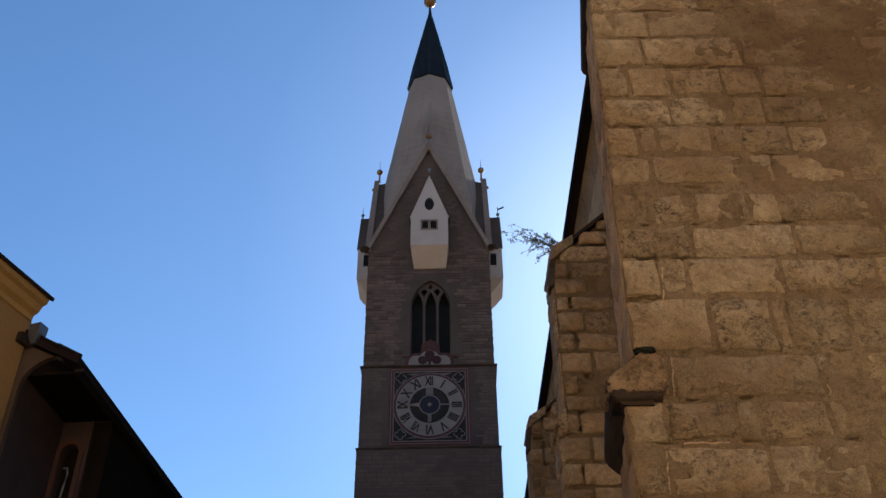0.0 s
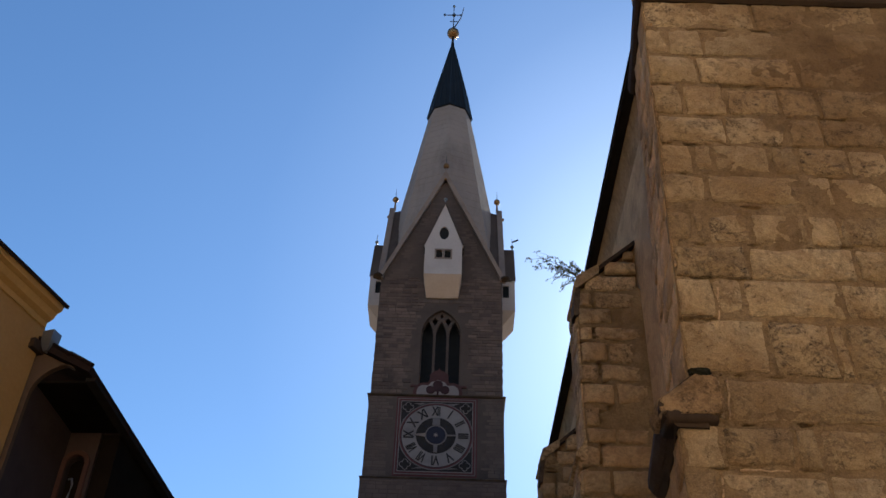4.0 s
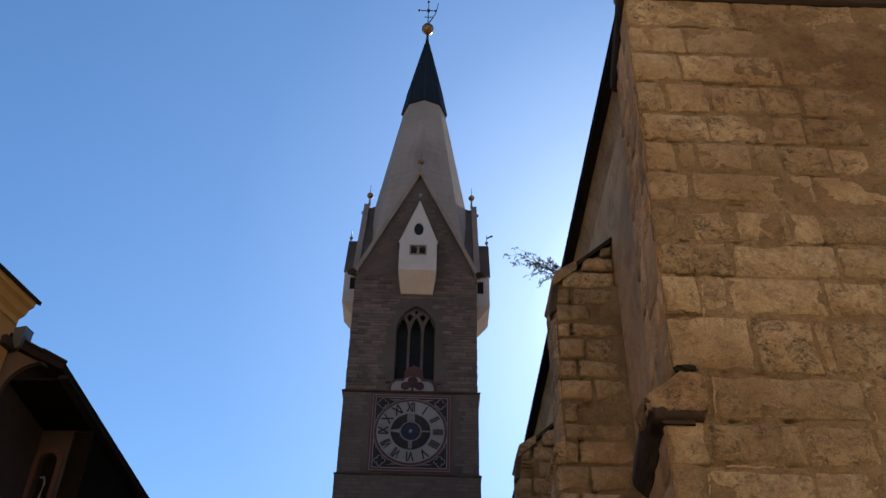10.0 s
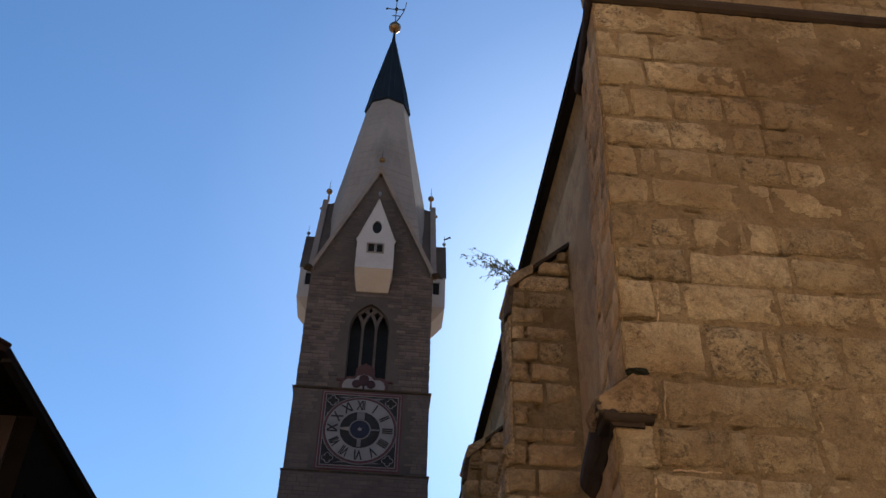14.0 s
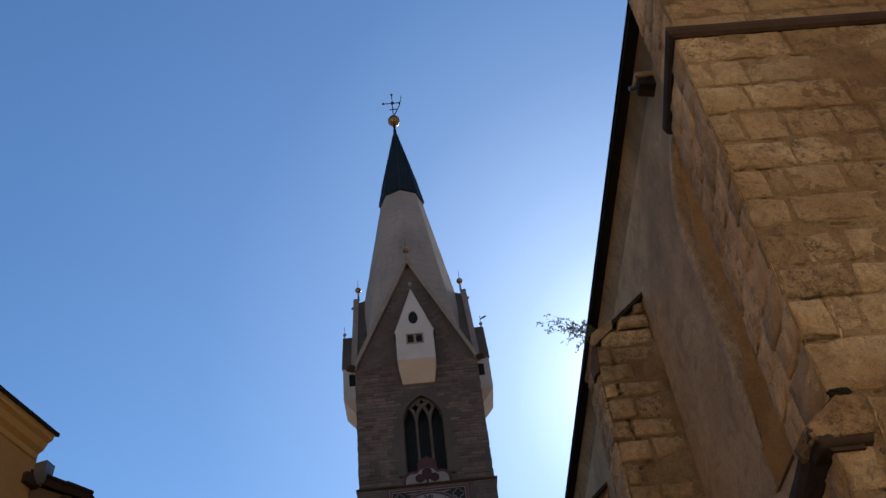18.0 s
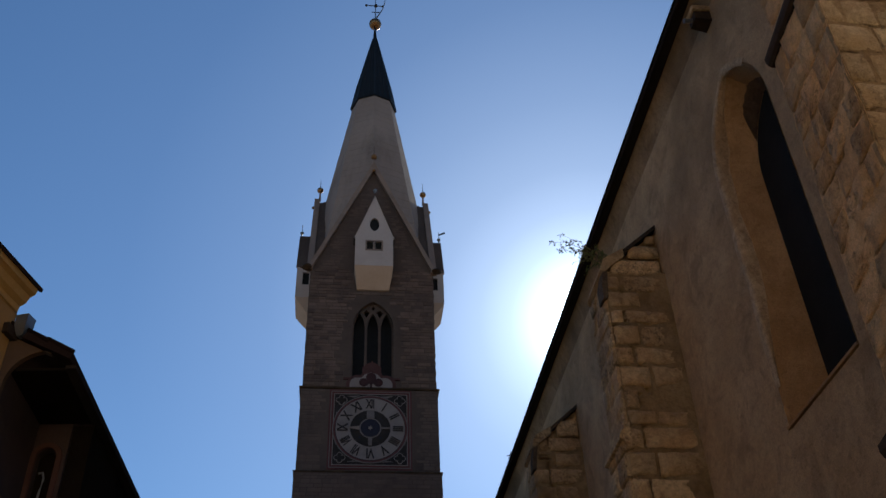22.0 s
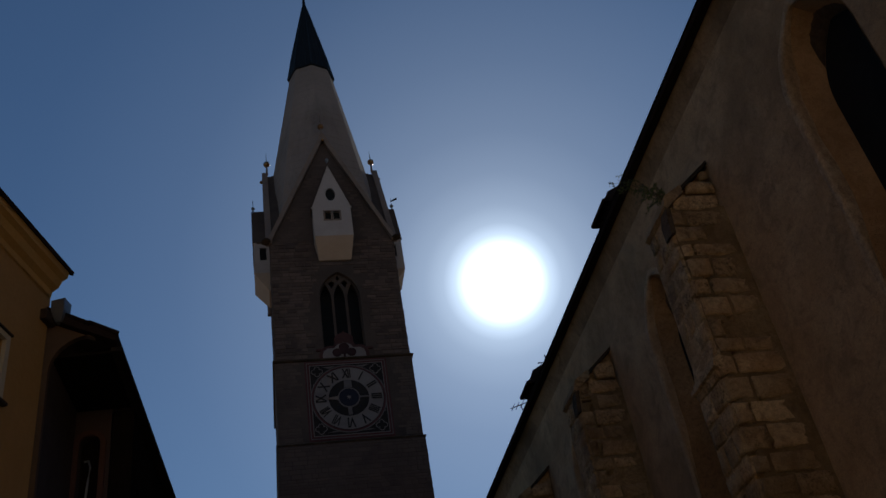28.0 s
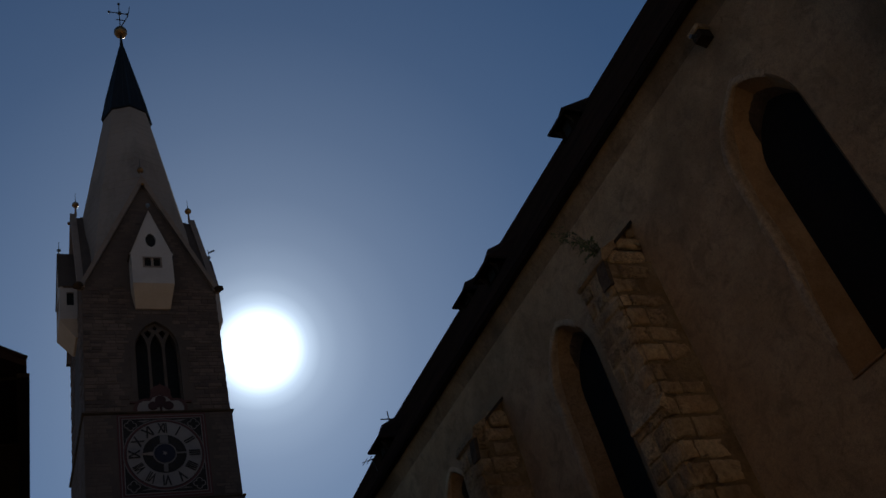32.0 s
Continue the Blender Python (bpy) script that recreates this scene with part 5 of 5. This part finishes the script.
# ---- hewn stones, laid course by course ----
FRONT = Matrix.Translation((0, FY + 0.03, 0))
LEFT = Matrix(((-SLANT, 1, 0, FX + 0.03 - SLANT * FY), (-1, 0, 0, 0), (0, 0, 1, 0), (0, 0, 0, 1)))      # face towards -x, u runs towards -y
LOWLEFT = LEFT @ Matrix.Translation((0, -0.20, 0))
STEADY = LEFT.copy()
LEFT = LEFT.copy()
LEFT[0][2], LEFT[0][3] = 0.022, LEFT[0][3] - 0.022 * 9.5                # leans out towards its foot
random.seed(11)
EDGE = FX + 0.01
ASHLAR = (
    (10.02, 9.57, (-0.81,)), (9.57, 9.15, (-1.74, -1.39, -0.66, -0.08)), (9.15, 8.71, (-1.49, -0.52)), (8.71, 8.29, (-1.69, -1.28, -0.77, -0.41)),
    (8.29, 7.91, (-1.35, -0.79, -0.45)), (7.91, 7.545, (-1.69, -1.51, -0.99, -0.74, -0.30)), (7.545, 7.18, (-1.61, -0.74, -0.53)),
    (7.10, 6.74, (-1.80, -1.68, -1.31, -0.98, -0.83, -0.56)), (6.74, 6.38, (-1.40, -0.51)), (6.38, 6.00, (-1.72, -1.49, -0.71)),
    (5.98, 5.46, (-1.37, -0.87, -0.76)), (5.46, 5.06, (-1.77, -0.62)), (5.06, 4.70, (-1.85, -1.33, -1.16)), (4.70, 4.28, (-1.90, -1.15)),
    (4.28, 3.88, (-1.60, -0.9)), (3.88, 3.45, (-1.72, -1.1)), (3.45, 3.05, (-1.5, -0.8)), (3.05, 2.6, (-1.7, -1.0)))
for z1, z0, js in ASHLAR:
    lean = 0.022 * (9.5 - (z0 + z1) / 2) if z0 > 5 else 0.20
    js = [EDGE - lean, *js]
    js += random_joints(js[-1], 2.3, (0.35, 0.9))[1:]
    course(facade, FRONT, z0, z1, js, SANDSTONE, 0.019, 0.017, 0.0, wear=0.014, tight=0.5)
    flank = random_joints(-(FY + 1.24), -FY - 0.015, (0.25, 0.6))
    course(facade, LEFT if z0 > 5 else LOWLEFT, z0, z1, flank, BRIGHTFLANK, 0.020, 0.012, 0.0, wear=0.010)


def smear(u, z_):
    """Thickness of the mortar: in the joints only near the corner, spread over the stones in patches further on."""
    cloud = noise.noise((u * 1.5 + 3.1, z_ * 1.2, 1.7))
    return 0.009 + 0.014 * min(1, max(0, (cloud - 0.16 + 0.17 * (u + 1.1)) / 0.45)) + 0.012 * min(1, max(0, (u + 0.1) / 0.6))


CRACKS = ((-1.9, -1.3, 6.385, 0.014, 0.05), (-2.0, -1.72, 5.975, 0.018, 0.06), (-1.76, -1.72, 5.94, 0.02, 0.08), (-1.03, -0.77, 9.215, 0.035, 0.22), (-1.5, -1.1, 9.565, 0.013, 0.05),
          (-1.3, -1.0, 8.715, 0.014, 0.05), (-0.45, -0.2, 8.30, 0.018, 0.05), (-1.75, -1.5, 7.90, 0.015, 0.05), (-1.1, -0.85, 7.92, 0.014, 0.05),
          (-0.8, -0.5, 6.75, 0.015, 0.05), (-1.95, -1.7, 4.70, 0.020, 0.06))
crumbs = random.Random(5)
CRACKS += tuple((u_, u_ + crumbs.uniform(0.04, 0.18), z0 + crumbs.uniform(-0.012, 0.012), crumbs.uniform(0.008, 0.016), 0.045) for z1, z0, js in ASHLAR for u_ in [crumbs.uniform(-1.95, -0.2) for _ in range(3)])
sheet("mortar", facade, FRONT, FX + 0.012, 2.3, 5.03, 10.05, MORTAR, 0.010, smear, 0.028, CRACKS, 3.0, 0.022)
sheet("mortar", facade, FRONT, FX - 0.188, 2.3, 2.5, 5.03, MORTAR, 0.010, smear, 0.035, CRACKS, 3.0)
sheet("mortar", facade, LOWLEFT, -(FY + 1.26), -FY - 0.012, 2.5, 5.05, BRIGHTFLANK, 0.012, 0.006, 0.05, (), 6.0)
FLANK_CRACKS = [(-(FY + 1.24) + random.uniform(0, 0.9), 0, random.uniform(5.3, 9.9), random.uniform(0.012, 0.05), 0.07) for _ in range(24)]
sheet("mortar", facade, LEFT, -(FY + 1.26), -FY - 0.012, 5.0, 10.05, BRIGHTFLANK, 0.014, 0.006, 0.035, [(a, a + random.uniform(0.15, 0.45), z, h_, d_) for a, _, z, h_, d_ in FLANK_CRACKS], 7.0)
for path in (((-1.68, 6.29), (-1.70, 6.1), (-1.72, 5.97)), ((-1.74, 5.42), (-1.75, 5.25), (-1.77, 5.09)), ((-1.76, 4.69), (-1.58, 4.70), (-1.41, 4.70)), ((-1.89, 4.67), (-1.90, 4.5), (-1.91, 4.3))):
    pts = []
    for (ua, za), (ub, zb) in zip(path, path[1:]):
        for f in (0, 0.25, 0.5, 0.75):
            pts.append((ua + (ub - ua) * f + random.uniform(-0.006, 0.006), FY + 0.03 - 0.010 + random.uniform(-0.004, 0.006), za + (zb - za) * f + random.uniform(-0.006, 0.006)))
    pts.append((path[-1][0], FY + 0.02, path[-1][1]))
    part("pointing", tube(pts, 0.011, 6, None, 0.007), LIME, facade, "pale lime pointing", smooth=True)
UFRONT, ULEFT = FRONT @ Matrix.Translation((0, 0.13, 0)), STEADY @ Matrix.Translation((0, 0.13, 0))
z = 10.18
while z < 17.0:
    h_ = random.choice((0.36, 0.40, 0.44))
    course(upper_facade, UFRONT, z, z + h_, random_joints(EDGE + 0.13, 2.3, (0.4, 1.0)), SANDSTONE, 0.017, 0.017, wear=0.012, tight=0.5)
    course(upper_facade, ULEFT, z, z + h_, random_joints(-(FY + 1.24), -FY - 0.15, (0.3, 0.6)), BRIGHTFLANK, 0.025, 0.025)
    z += h_
sheet("mortar", upper_facade, UFRONT, FX + 0.145, 2.3, 10.1, 17.3, MORTAR, 0.009, 0.009, 0.05, (), 5.0)
sheet("mortar", upper_facade, ULEFT, -(FY + 1.26), -FY - 0.145, 10.1, 17.3, BRIGHTFLANK, 0.010, 0.010, 0.05, (), 9.0)
for n, (y0, b) in enumerate(BUTTRESSES):
    z = 6.2 if n == 0 else 8.5
    near = Matrix.Translation((0, y0 + 0.02, 0))
    front = Matrix(((0, 1, 0, -1.28), (-1, 0, 0, 0), (0, 0, 1, 0), (0, 0, 0, 1)))
    row = 0
    while z < 14.4:
        h_ = random.uniform(0.34, 0.54)
        o = 1.30 if z > 9.9 else 1.42
        right = -0.02
        left = max(-o, (z + h_ * 0.6 - 14.62) / 0.9)
        if left < -0.3:
            js = [left, left + (0.34 if row % 2 else 0.62) * random.uniform(0.8, 1.2)]
            js = [left] + [j_ for j_ in random_joints(js[1], right, (0.55, 1.2))]
            course(b, near, z, z + h_, js, ROUGHSTONE, 0.036, 0.034, 0.06, wear=0.034)
        if 6 < z < 13.2:
            course(b, front @ Matrix.Translation((0, 1.30 - o, 0)), z, z + h_, random_joints(-(y0 + 1.13), -y0 - 0.03, (0.3, 0.6)), ROUGHSTONE, 0.040, 0.034, 0.07, wear=0.036)
        row += 1
        z += h_

    def swell(u, z_):
        return 0.004 + 0.04 * min(1, max(0, (u + 0.42 + 0.25 * noise.noise((u, z_ * 0.9, n))) / 0.3))

    holes_ = [(-1.28 + random.uniform(0, 0.12), -1.28 + random.uniform(0.2, 0.42), random.uniform(8.0, 13.2), random.uniform(0.015, 0.05), 0.11) for _ in range(26)]
    holes_ += [(q, q + random.uniform(0.06, 0.1), random.uniform(8.2, 13.0), random.uniform(0.08, 0.16), 0.11) for q in [random.uniform(-1.05, -0.8) for _ in range(9)]]
    # plaster smeared over the stones, thicker towards the wall
    sheet("mortar", b, near, -1.29, 0.02, 6.2 if n == 0 else 8.5, 13.40, MORTAR, 0.012, swell, 0.045, holes_, n * 2.0)
